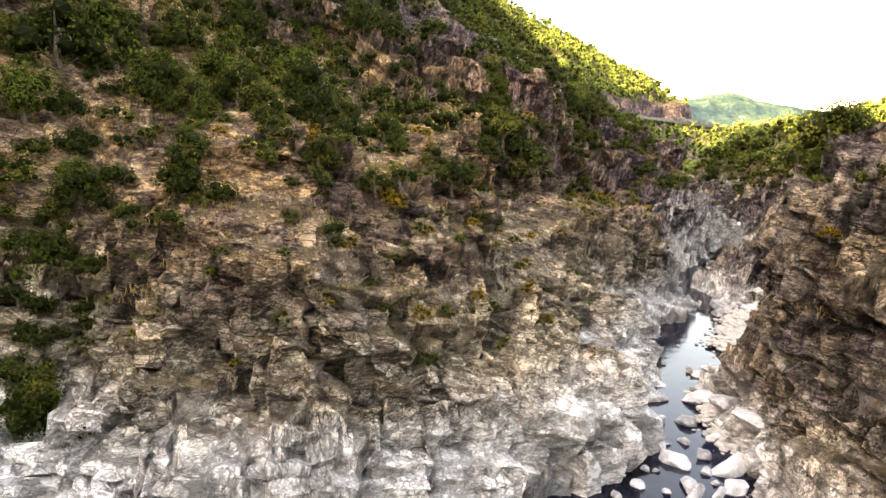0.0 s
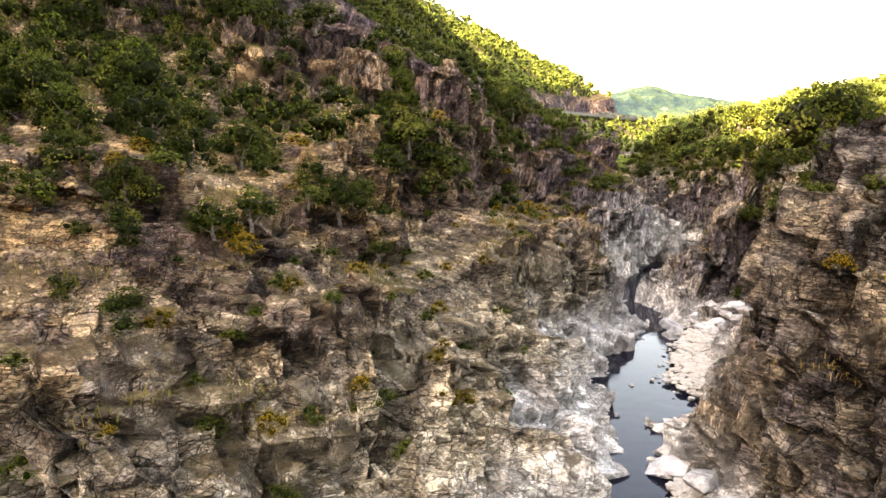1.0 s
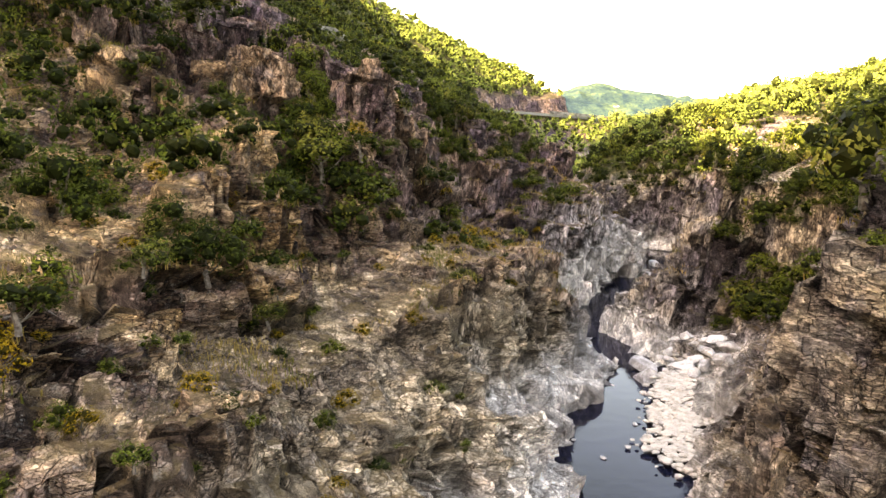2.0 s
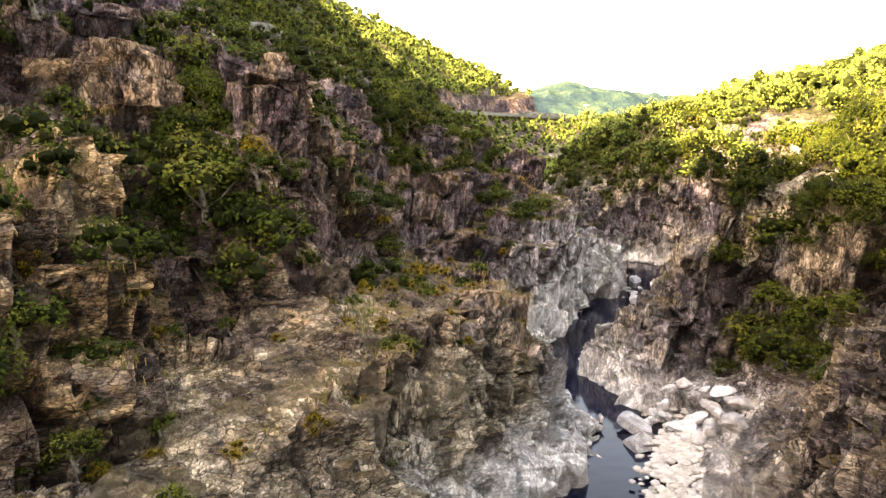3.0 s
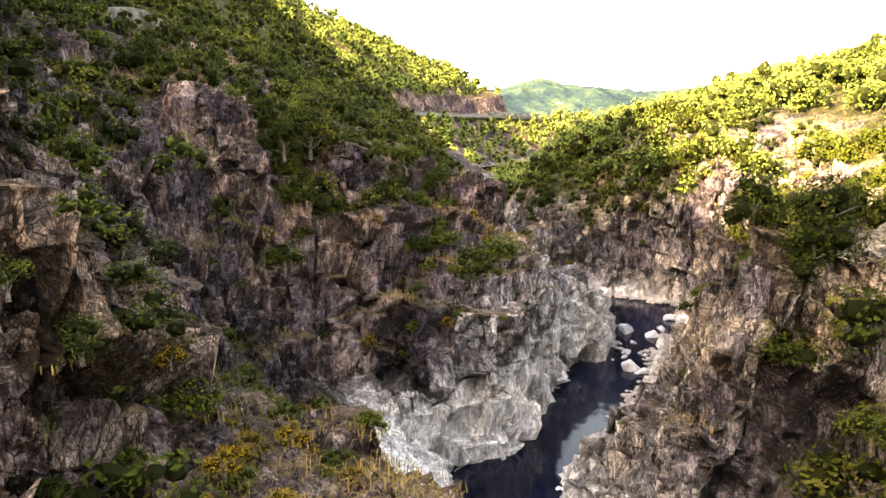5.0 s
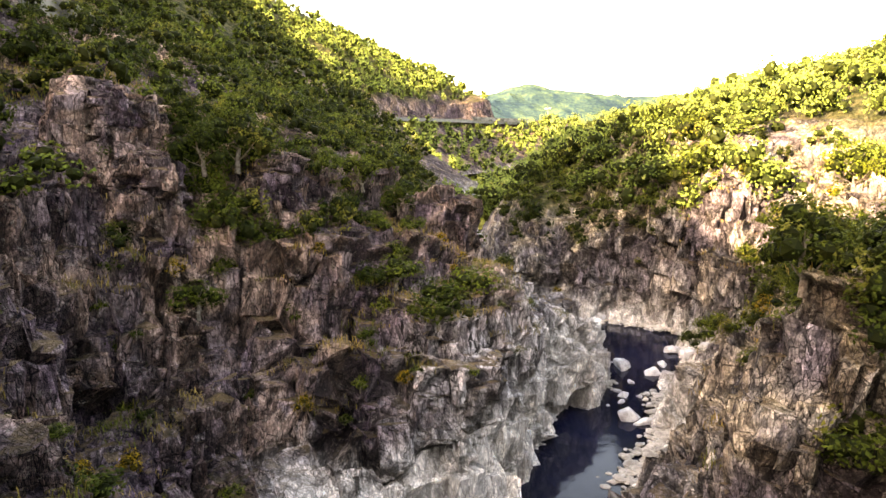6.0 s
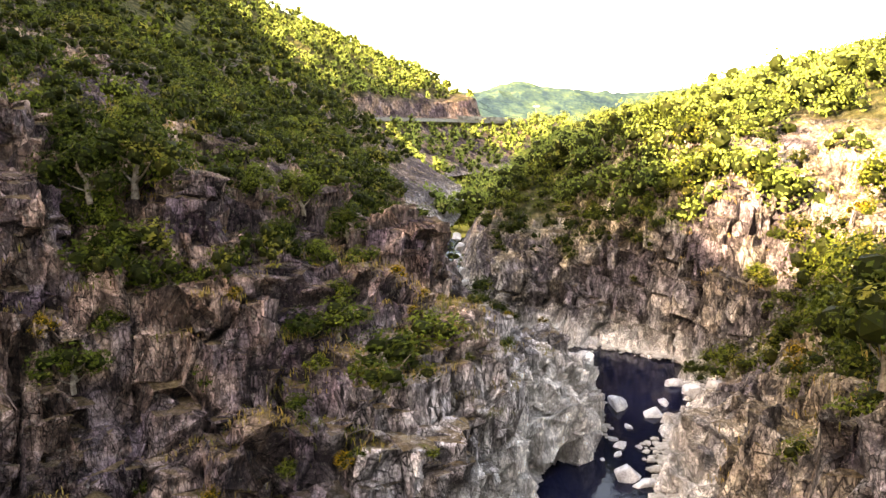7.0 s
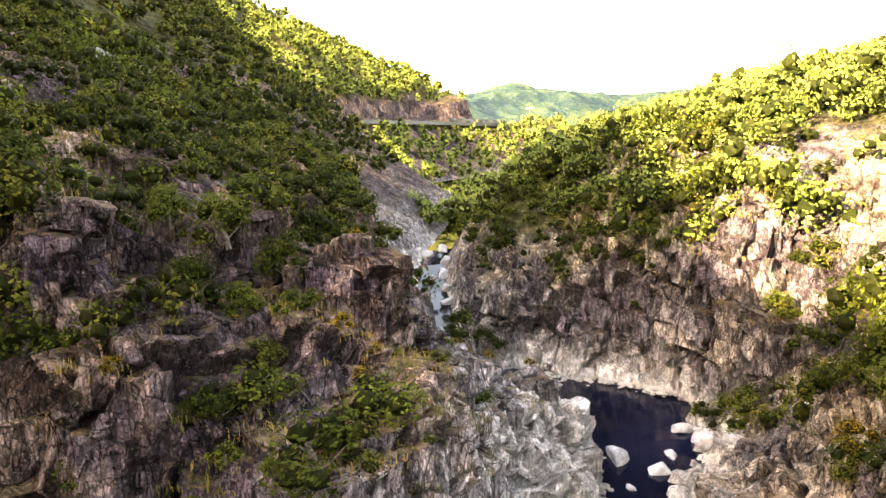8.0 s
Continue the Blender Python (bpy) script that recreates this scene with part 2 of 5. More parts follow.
    height = maths(nodes, links, "MULTIPLY_ADD", fine.outputs[0], 0.3, mapped(nodes, links, cracks.outputs[0], 0.0, 0.12, 0, 0.25))
    height = maths(nodes, links, "ADD", height, maths(nodes, links, "MULTIPLY_ADD", crack, 0.7, maths(nodes, links, "MULTIPLY", piece, 1.2)))
    height = maths(nodes, links, "MULTIPLY_ADD", bands.outputs[0], 0.5, height)
    bump = nodes.new("ShaderNodeBump")
    bump.inputs["Strength"].default_value, bump.inputs["Distance"].default_value = 0.9, 0.12
    links.new(height, bump.inputs["Height"])
    links.new(bump.outputs[0], bsdf.inputs["Normal"])
    return m


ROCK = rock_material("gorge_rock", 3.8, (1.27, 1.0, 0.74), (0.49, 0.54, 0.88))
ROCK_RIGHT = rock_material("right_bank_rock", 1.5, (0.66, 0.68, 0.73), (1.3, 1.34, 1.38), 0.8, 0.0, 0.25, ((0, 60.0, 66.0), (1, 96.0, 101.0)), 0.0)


def leaf_material(name, dark, light, dry=None):
    m, nodes, links = material(name, 0.6)
    bsdf = nodes["Principled BSDF"]
    info = nodes.new("ShaderNodeObjectInfo")
    geo = nodes.new("ShaderNodeNewGeometry")
    n = node_noise(nodes, links, geo.outputs["Position"], 0.5, 3, 0.6)
    tree = nodes.new("ShaderNodeAttribute")
    tree.attribute_name = "tone"
    own = maths(nodes, links, "FRACT", maths(nodes, links, "ADD", info.outputs["Random"], tree.outputs["Fac"]))
    each = maths(nodes, links, "MULTIPLY_ADD", geo.outputs["Random Per Island"], 0.3, maths(nodes, links, "MULTIPLY", maths(nodes, links, "POWER", own, 1.7), 0.7))
    colour = mix(nodes, links, each, dark, light)
    tuft = node_noise(nodes, links, geo.outputs["Position"], 5.5, 4, 0.7)
    colour = mix(nodes, links, mapped(nodes, links, tuft.outputs[0], 0.4, 0.54, 0.6, 0.0), colour, mix(nodes, links, 0.5, dark, (0.004, 0.006, 0.001)))
    if dry:
        colour = mix(nodes, links, mapped(nodes, links, n.outputs[0], 0.54, 0.68, 0, 0.75), colour, dry)
    # shade within the crown, painted near-black over the twiggy cores
    inner_shade = nodes.new("ShaderNodeAttribute")
    inner_shade.attribute_name = "joint"
    colour = mix(nodes, links, maths(nodes, links, "MULTIPLY", inner_shade.outputs["Fac"], 0.9), colour, (0.008, 0.010, 0.003))
    links.new(colour, bsdf.inputs["Base Color"])
    bsdf.inputs["Specular IOR Level"].default_value = 0.03
    back = nodes.new("ShaderNodeBsdfTranslucent")
    links.new(colour, back.inputs[0])
    both = nodes.new("ShaderNodeMixShader")
    both.inputs[0].default_value = 0.18
    links.new(bsdf.outputs[0], both.inputs[1])
    links.new(back.outputs[0], both.inputs[2])
    links.new(both.outputs[0], nodes["Material Output"].inputs[0])
    return m


# oak green, its colour deepened for the shaded slopes
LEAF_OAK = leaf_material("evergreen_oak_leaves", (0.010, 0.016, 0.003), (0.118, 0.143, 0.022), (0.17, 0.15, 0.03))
LEAF_BROOM = leaf_material("broom_leaves", (0.03, 0.042, 0.006), (0.16, 0.175, 0.022))
LEAF_AUTUMN = leaf_material("autumn_leaves", (0.16, 0.10, 0.010), (0.44, 0.26, 0.022))
# paler leaf green for the lit woods, sunlight painted into the colour
LEAF_SUNLIT = leaf_material("sunlit_wood_leaves", (0.08, 0.115, 0.024), (0.29, 0.355, 0.085), (0.31, 0.305, 0.09))


def bark_material():
    m, nodes, links = material("bark", 0.9)
    geo = nodes.new("ShaderNodeNewGeometry")
    n = node_noise(nodes, links, geo.outputs["Position"], 8, 5)
    r = ramp(nodes, [(0.35, (0.06, 0.045, 0.035)), (0.65, (0.2, 0.17, 0.14))])
    links.new(n.outputs[0], r.inputs[0])
    links.new(r.outputs[0], nodes["Principled BSDF"].inputs["Base Color"])
    return m


BARK = bark_material()


def water_material():
    m, nodes, links = material("river_water", 0.03)
    bsdf = nodes["Principled BSDF"]
    geo = nodes.new("ShaderNodeNewGeometry")
    n = node_noise(nodes, links, geo.outputs["Position"], 1.4, 4, 0.55)
    big = node_noise(nodes, links, geo.outputs["Position"], 0.12, 3, 0.5)
    r = ramp(nodes, [(0.4, (0.002, 0.003, 0.008)), (0.62, (0.006, 0.008, 0.022))])
    links.new(big.outputs[0], r.inputs[0])
    links.new(r.outputs[0], bsdf.inputs["Base Color"])
    bsdf.inputs["IOR"].default_value = 1.33
    bsdf.inputs["Specular IOR Level"].default_value = 0.24
    bump = nodes.new("ShaderNodeBump")
    bump.inputs["Strength"].default_value, bump.inputs["Distance"].default_value = 0.25, 0.05
    links.new(n.outputs[0], bump.inputs["Height"])
    links.new(bump.outputs[0], bsdf.inputs["Normal"])
    return m


WATER = water_material()


# ---- meshes ----
def mesh_object(name, verts, faces, mat, parent=None, tone=None, joint=None):
    me = bpy.data.meshes.new(name)
    verts = np.asarray(verts, np.float32)
    faces = np.asarray(faces, np.int32)
    me.vertices.add(len(verts))
    me.vertices.foreach_set("co", verts.ravel())
    k = faces.shape[1]
    me.loops.add(faces.size)
    me.loops.foreach_set("vertex_index", faces.ravel())
    me.polygons.add(len(faces))
    me.polygons.foreach_set("loop_start", np.arange(len(faces), dtype=np.int32) * k)
    me.update(calc_edges=True)
    me.shade_flat()
    me.materials.append(mat)
    for key, values in (("tone", tone), ("joint", joint)):
        if values is not None:
            me.attributes.new(key, "FLOAT", "POINT").data.foreach_set("value", np.asarray(values, np.float32))
    ob = new(name, me)
    if parent is not None:
        ob.parent = parent
    return ob


def grid_faces(rows, cols):
    a = np.arange(rows * cols).reshape(rows, cols)
    return np.stack([a[:-1, :-1], a[:-1, 1:], a[1:, 1:], a[1:, :-1]], -1).reshape(-1, 4)


def grid_normals(p):
    du, dv = np.gradient(p, axis=1), np.gradient(p, axis=0)
    n = np.cross(du, dv)
    return n / np.maximum(np.linalg.norm(n, axis=-1, keepdims=True), 1e-9)


def glide(control, counts, ease=0.7):
    """A smooth run through control rows (m, k, 3), with counts[i] steps from row i to the next."""
    m = len(control)
    tangent = np.zeros_like(control)
    tangent[1:-1] = (control[2:] - control[:-2]) / 2
    tangent[0], tangent[-1] = control[1] - control[0], control[-1] - control[-2]
    tangent *= ease
    out = []
    for i in range(m - 1):
        s = np.linspace(0, 1, counts[i], endpoint=False)[:, None, None]
        h = 2 * s**3 - 3 * s**2 + 1, s**3 - 2 * s**2 + s, -2 * s**3 + 3 * s**2, s**3 - s**2
        out.append(h[0] * control[i] + h[1] * tangent[i] + h[2] * control[i + 1] + h[3] * tangent[i + 1])
    out.append(control[-1][None])
    return np.concatenate(out)


def loft(lines, along, across):
    """A sheet through feature lines of the land: lines[k][i] is station i of line k. along, across: metres between places."""
    net = np.array(lines, float).transpose(1, 0, 2)
    step = np.linalg.norm(np.diff(net[:, 1:5], axis=0), axis=-1).mean(1)
    rows = glide(net, [max(2, round(float(s / a))) for s, a in zip(step, along)])
    cols = rows.transpose(1, 0, 2)
    step = np.linalg.norm(np.diff(cols, axis=0), axis=-1).mean(1)
    return glide(cols, [max(2, round(float(s / a))) for s, a in zip(step, across)], 0.25).transpose(1, 0, 2)


def stair(u, size, phase, salt, sharp):
    """What to add to a coordinate to move it to the treads of an uneven staircase."""
    t = u / size + phase
    t = t + 0.42 * value_noise(np.stack([t * 0.8, 0 * t + 3.7 * salt, 0 * t], 1), salt)
    f = t - np.floor(t)
    return size * (smooth(0.5 - sharp, 0.5 + sharp, f) - f)


def jointed(q, size, room, salt, sharp, strength):
    """Breaks a face along three sets of joints. Each room (a mass of rock between large joints) has its own treads and lean."""
    who, edge, lean = cells(q / room, salt)
    out = q.copy()
    for k in range(3):
        out[:, k] += strength * stair(q[:, k], size[k] * (0.75 + 0.6 * ((who * (5.3 + 2.1 * k)) % 1)), who * (7.1 + 3.3 * k), salt + 20 + k, sharp)
    return out, who, edge, lean


def weather(p):
    """Breaks a smooth sheet into jointed blocks, ledges and open cracks."""
    shape = p.shape
    n = grid_normals(p).reshape(-1, 3)
    q = p.reshape(-1, 3)
    warp = np.stack([fbm(q / 4.0, 3, 40), fbm(q / 4.0, 3, 50), fbm(q / 4.0, 3, 60)], 1)
    steep = 1 - smooth(0.72, 0.96, n[:, 2])
    near = 1 - smooth(100, 130, q[:, 1])
    low = 1 - smooth(1.0, 4.0, q[:, 2] + 1.2 * warp[:, 0])
    bare = (0.2 + 0.8 * steep) * (0.3 + 0.7 * near)
    calm = 1 - 0.15 * low
    upright = smooth(-0.15, 0.15, fbm(q / 9.0, 2, 9) + 1.3 * smooth(34, 46, q[:, 1]) - 0.45)
    dip = np.array([[0.93, 0.33, -0.15], [-0.35, 0.92, 0.17], [0.19, -0.11, 0.975]])
    w = q + n * (1.1 * fbm(q / 7.0, 3, 3) * bare)[:, None]
    base = w
    w = (w + 0.35 * warp) @ dip.T
    start = w
    w, who_a, edge_a, lean_a = jointed(w, (2.6, 2.4, 2.9), (7.0, 6.5, 8.5), 21, 0.17, 0.5 * bare)
    slabs, who_b, edge_b, lean_b = jointed(w, (1.0, 0.9, 0.58), (2.6, 2.3, 1.9), 22, 0.15, 0.9 * bare)
    posts, who_c, edge_c, lean_c = jointed(w, (0.66, 0.6, 1.4), (1.7, 1.6, 3.2), 23, 0.16, 0.9 * bare)
    w = slabs + (posts - slabs) * upright[:, None]
    w, who_d, edge_d, lean_d = jointed(w, (0.36, 0.33, 0.27), (0.9, 0.85, 0.7), 24, 0.2, 0.85 * bare * calm)
    out = base + (w - start) @ dip
    who_m = who_b + (who_c - who_b) * upright
    edge_m = np.where(upright > 0.5, edge_c, edge_b)
    lean_m = np.where(upright > 0.5, lean_c, lean_b)
    d = 0.8 * (who_a - 0.5) + 0.4 * lean_a + (0.5 * (who_m - 0.5) + 0.25 * lean_m) * calm + (0.24 * (who_d - 0.5) + 0.14 * lean_d) * calm
    d -= 0.8 * (1 - smooth(0.0, 0.035, edge_a)) + 0.4 * (1 - smooth(0.0, 0.06, edge_m)) * calm + 0.12 * (1 - smooth(0.0, 0.1, edge_d)) * calm
    out = out + n * (d * bare + 0.05 * fbm(q / 0.6, 2, 8))[:, None]
    tone = 0.34 * who_a + 0.36 * who_m + 0.3 * who_d
    # how near an open joint lies: weight of the painted crevice shade
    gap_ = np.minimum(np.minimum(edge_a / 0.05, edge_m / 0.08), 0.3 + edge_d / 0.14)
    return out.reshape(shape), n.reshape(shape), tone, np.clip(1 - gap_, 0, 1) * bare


# ---- the land: lines along the river, from its bed up the bank ----
def line(text):
    return [tuple(float(v) for v in word.split(",")) for word in text.split()]


LEFT = [
    line("-50,-110,-1 -50,-40,-1 -58,10,-1 -34,16,-1 -19,17.5,-1 -13,15.3,-1 -5,15.6,-1 .8,17.6,-1 6.2,21.5,-1 9,29,-1 11.3,34.5,-1 13.5,40,-1 15.5,45,-1 20.5,51.5,-1 22,61,-1 22.3,66,-1 22.8,69,-1 26.5,71.2,-1 28.8,74.3,-1 33,80.5,-1 39.6,84.3,-1 42,90.4,-1 38.4,95.5,-.8 41,122,.6 46,140,3.2 62,170,6"),
    line("-52,-110,2 -52,-40,2 -58.5,12,2 -33,18,2 -18,19.5,1.2 -12.5,17.6,2 -5,17.5,2 .2,19.7,2 4.9,23.2,2.5 6.8,30.5,2.6 9.5,36,2.5 12,42,1.8 14.2,47.2,2.8 18.5,53,2.2 20.5,62.5,.5 21.3,69,.8 22.5,70.6,1.5 25.8,72.2,2.2 28.5,74.9,2 32.3,81,2 38.9,84.5,2.5 40.8,89.6,1.9 37,95.5,.2 40,123,2.5 45,141,5 61,171,7"),
    line("-54,-110,5 -54,-40,5 -60,14,5 -32,21,5 -17.5,23,3.5 -12,21.3,6.5 -5,20.2,5.6 -1.5,22.8,5.4 1.5,25.3,4.9 3.8,31.5,6.2 7.5,38,5.5 10.3,45.3,4.5 12.8,47.8,6.5 16.8,53.5,6 18.5,64,1.8 19.3,71.5,3 21.6,73,5 25,73.3,6 28.2,75.6,6 31.8,81.3,4.5 37.9,85,4.2 39.2,89.8,3 36,96,1.2 39,124,4 44,142,7 60,172,8.5"),
    line("-57,-110,8 -57,-40,8 -62,16,8 -31,24,8 -17,25.5,6 -12,23.5,9.2 -7,22,8.7 -3.2,26.5,8.9 -1,28.5,8.9 1.5,34,8 5,40,7.3 8.6,45.7,7.6 11.3,49,8.7 15.5,55,7.4 16.5,65.8,3.5 17,74,5 20.9,75,8.3 24.2,74.6,8.3 27.4,76.4,8.4 31.3,81.8,6.5 36.6,85.5,5.6 37.4,91,4 35,97.5,3.4 38,125,6 43,144,9 58,174,10"),
    line("-61,-110,13 -61,-40,13 -66,20,13 -30,29,13 -17,29,9.5 -12,28.5,12 -7.5,29.5,11.9 -4,31.5,11.4 -.6,38,8.8 1.8,40,8.2 4,43.5,8.2 7,47.5,9 10,53,9.8 13.5,57,8.8 13.5,68.5,6.5 15.3,76,8.5 19.5,76.8,12 21.3,78,12.7 27,80.5,10.8 31,84.7,9.1 33,88,8 34.8,94.5,6 33.8,102,6.5 37,127,8 41,147,11 56,177,12"),
    line("-62,-110,24 -62,-40,24 -66,28,26 -30,38,18 -18,38,15 -13,38,15.5 -7.5,40.5,14.6 -5,38,12.8 -.5,42.5,13.3 1.5,44.3,10.2 2.5,46,9.6 4.8,48.2,9.9 9.6,55.3,11.8 11.5,62,9.3 11.3,72,8 13.3,78.5,15.8 17,80,16 19,81.5,16 26,83.5,12.9 28.5,88,12.6 31,95,11 33.3,102,8.8 33,114,10 35,130,11 39,151,14 53,182,15"),
    line("-70,-110,44 -70,-40,44 -69,36,46 -38,50,36 -23,52,25 -15,50,20 -9,55,21.3 -4.5,48.7,16.4 -2,53.5,19.5 .6,51,15.5 2.4,50.2,13.2 4.6,51.5,14.5 7,54,17.4 8.5,66,13.5 9,80,18.8 11.5,82,19.4 13.5,87,20 15,92,20.8 23,90,16.5 27,96,15.3 30,106,14 32,112,12.5 33,122,14 33,137,16 37,158,18 50,190,19"),
    line("-80,-110,72 -80,-40,72 -76,42,74 -70,54,77 -64,64,79 -58,72,77 -52,80,73 -46,87,68 -40,92,61 -34,96,56 -27,99,50 -22,100,47 -18,101,44 -8,104,37 2,106,31 6,108,29.5 8,110,28.8 10,112,28 14,118,26 18,124,25 22,130,24 26,136,23.5 30,142,23 34,152,22.5 39,172,22 50,205,22"),
    line("-150,-110,110 -150,-40,98 -140,50,97 -112,84,98 -98,92,95 -90,100,92 -84,106,90 -80,112,88 -76,116,87 -72,120,86 -69,125,85 -62,139,82.5 -66,130,84 -62,136,83 -58,142,82 -54,150,81 -40,178,78.5 -50,158,80 -46,166,80 -42,174,79 -38,182,78 -34,190,77 -28,200,76 -20,212,74 -10,226,71 8,250,67"),
]
RIGHT = [
    line("11,-110,-1 11,-30,-1 11,5,-1 11.5,20,-1 11.8,27,-1 13.5,33,-1 17,40,-1 20,47,-1 24.3,54.5,-1 24.6,58.5,-1 25,64.5,-1 30,69.5,-1 36,75.5,-1 40.5,83,-1 46.5,89,-1 49.7,94.5,-1 48.5,99.5,-1 45,103.2,-1 41,107.5,-.8 43,120,.4 48.7,139,3 65,169,6"),
    line("13,-110,1.5 13,-30,1.5 13,5,1.5 13.3,20.5,1.5 14.3,27,2 15,32.5,2 19.5,40.5,1.6 26,49.5,1.8 27.5,56,1 26.8,60.5,1.5 26.5,64,1.8 32.5,69.5,1.5 38.5,76,.5 42.6,83.6,1.5 48,87.5,1.3 51.2,94.2,1.5 49.3,100,1.5 45.3,103.8,1.5 41.3,108.5,2.5 44,120,3 50,138.5,5 67,168,7.5"),
    line("15,-110,6 15,-30,6 15,5,6 15.5,21.5,5 15.6,27.5,6.5 16.4,32,5.6 22,40.5,3.5 29,50,3 31,57.8,2.2 29.8,59.5,4.6 27.7,63,3.7 34.5,68,5 39.5,74,2.8 45.2,82,3.7 50,86.6,3 51.5,94.5,4.5 49.8,100.3,4 45.6,105,4 42,110,5.5 45,120.5,6 52,138.5,7.5 69,168,9"),
    line("17,-110,11 17,-30,11 17,5,11 17,22,10 16.3,28,11.5 17.2,31.7,9 24.5,40.5,7 33,52,3.8 33.5,57.8,6 31.3,59.8,7.6 30,62,6 36,67.5,8 40,72.5,5.6 45.5,77.5,6 52,86,5 51.5,95,8.5 50.3,101.3,7 47.5,108,6.8 44,113,8 47,121.5,9 55,138.5,10 71,168,11"),
    line("21,-110,15 21,-30,15 21,5,15 20,22,13.5 18.5,28.5,12.8 20,32,12.3 28,40.5,11.5 37,50.5,8.5 35,57.8,10.3 33.5,60,11.2 34,64.2,9 39.5,68.3,10 41.5,71.5,9.6 49,78,9.5 55,87,10 53,94,12 52,104,11 51.4,112.7,10.5 49,118,11.5 51,125,12 59.8,139,12 75,168,13"),
    line("35,-110,28 35,-30,28 35,3,28 35,20,22 30,30,18 32,35,17 38,44,16 43,50,15 41,56.5,13 40,60,13.6 41,64.5,12.5 45,69,12.5 47,73,12.5 55,80,13 60,88,15 60,95,16.5 57.5,107,16.5 57,117,16 60,127,16 63,136,15 70,148,15.5 85,172,15"),
    line("60,-110,45 60,-30,45 60,0,45 62,15,36 64,25,30 66,34,26 70,44,24 72,54,22 74,62,23 76,68,23.5 78,74,24 80,78,24.5 82,84,25 85,90,25 88,96,25 92,103,25 95,112,24.5 98,126,23.5 100,142,22 104,156,21 108,170,19 115,185,17"),
    line("110,-110,60 110,-30,60 110,0,58 112,18,50 114,30,44 116,40,40 120,52,36 122,60,37 124,66,36 126,72,35.5 128,78,35 130,84,34.5 132,92,34 135,100,33 138,108,32 142,116,31 145,128,29.5 150,142,28 154,158,25 158,172,24 165,190,22 170,205,20"),
]

left_sheet = loft(LEFT, [4, 3, 1.5, .4, .2, .14, .12, .12, .12, .12, .12, .13, .14, .15, .17, .17, .16, .16, .17, .18, .2, .3, .5, .7, 1.0], [.25, .13, .12, .12, .13, .17, .35, 1.5])
right_sheet = loft(RIGHT, [4, 1.5, .4, .16, .14, .15, .17, .17, .16, .16, .16, .16, .18, .2, .2, .2, .2, .25, .35, .6, 1.0], [.25, .15, .15, .15, .2, .5, 2.0])


def outcrops(sheet, text):
    """Raises steep-sided rock heads (x, y, radius, height) out of a sheet."""
    for x, y, r, h in line(text):
        far = ((sheet[:, :, 0] - x) ** 2 + (sheet[:, :, 1] - y) ** 2) / r**2
        sheet[:, :, 2] += h * np.exp(-(far**3))


outcrops(left_sheet, "8.8,53.6,1.5,-1.2 -1.2,55,2.6,0.5 3.4,55.5,1.6,-1.8 27.0,84.2,2.0,1.2 18.7,80.7,1.2,0.5 15.2,80.6,2.3,-2.2 19.4,85.2,2.4,-2.0 22.2,81.6,1.8,-1.2 -4.2,49.5,2.0,1.5 3.4,46.8,1.3,-2.0 10.8,82.0,2.6,1.0 -12,30,2.0,1.2 24.4,84.5,1.4,1.4 31,92,2.0,1.5 -7.5,31,1.6,1.2")
outcrops(right_sheet, "18.2,28.6,1.3,1.6 33.2,60.2,1.5,1.0 53.5,92,2.0,1.5 41.5,71.3,1.6,1.2 47.5,84.5,1.8,1.2")
left_sheet, left_n, left_tone, left_joint = weather(left_sheet[:, ::-1])
right_sheet, right_n, right_tone, right_joint = weather(right_sheet)
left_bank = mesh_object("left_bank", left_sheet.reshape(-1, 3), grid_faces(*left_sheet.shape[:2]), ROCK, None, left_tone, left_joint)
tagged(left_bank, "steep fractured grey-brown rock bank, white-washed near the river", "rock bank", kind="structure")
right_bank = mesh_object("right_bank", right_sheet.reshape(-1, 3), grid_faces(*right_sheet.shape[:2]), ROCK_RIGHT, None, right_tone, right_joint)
tagged(right_bank, "grey rock bank with spurs and dry grass above the river", "rock bank", kind="structure")


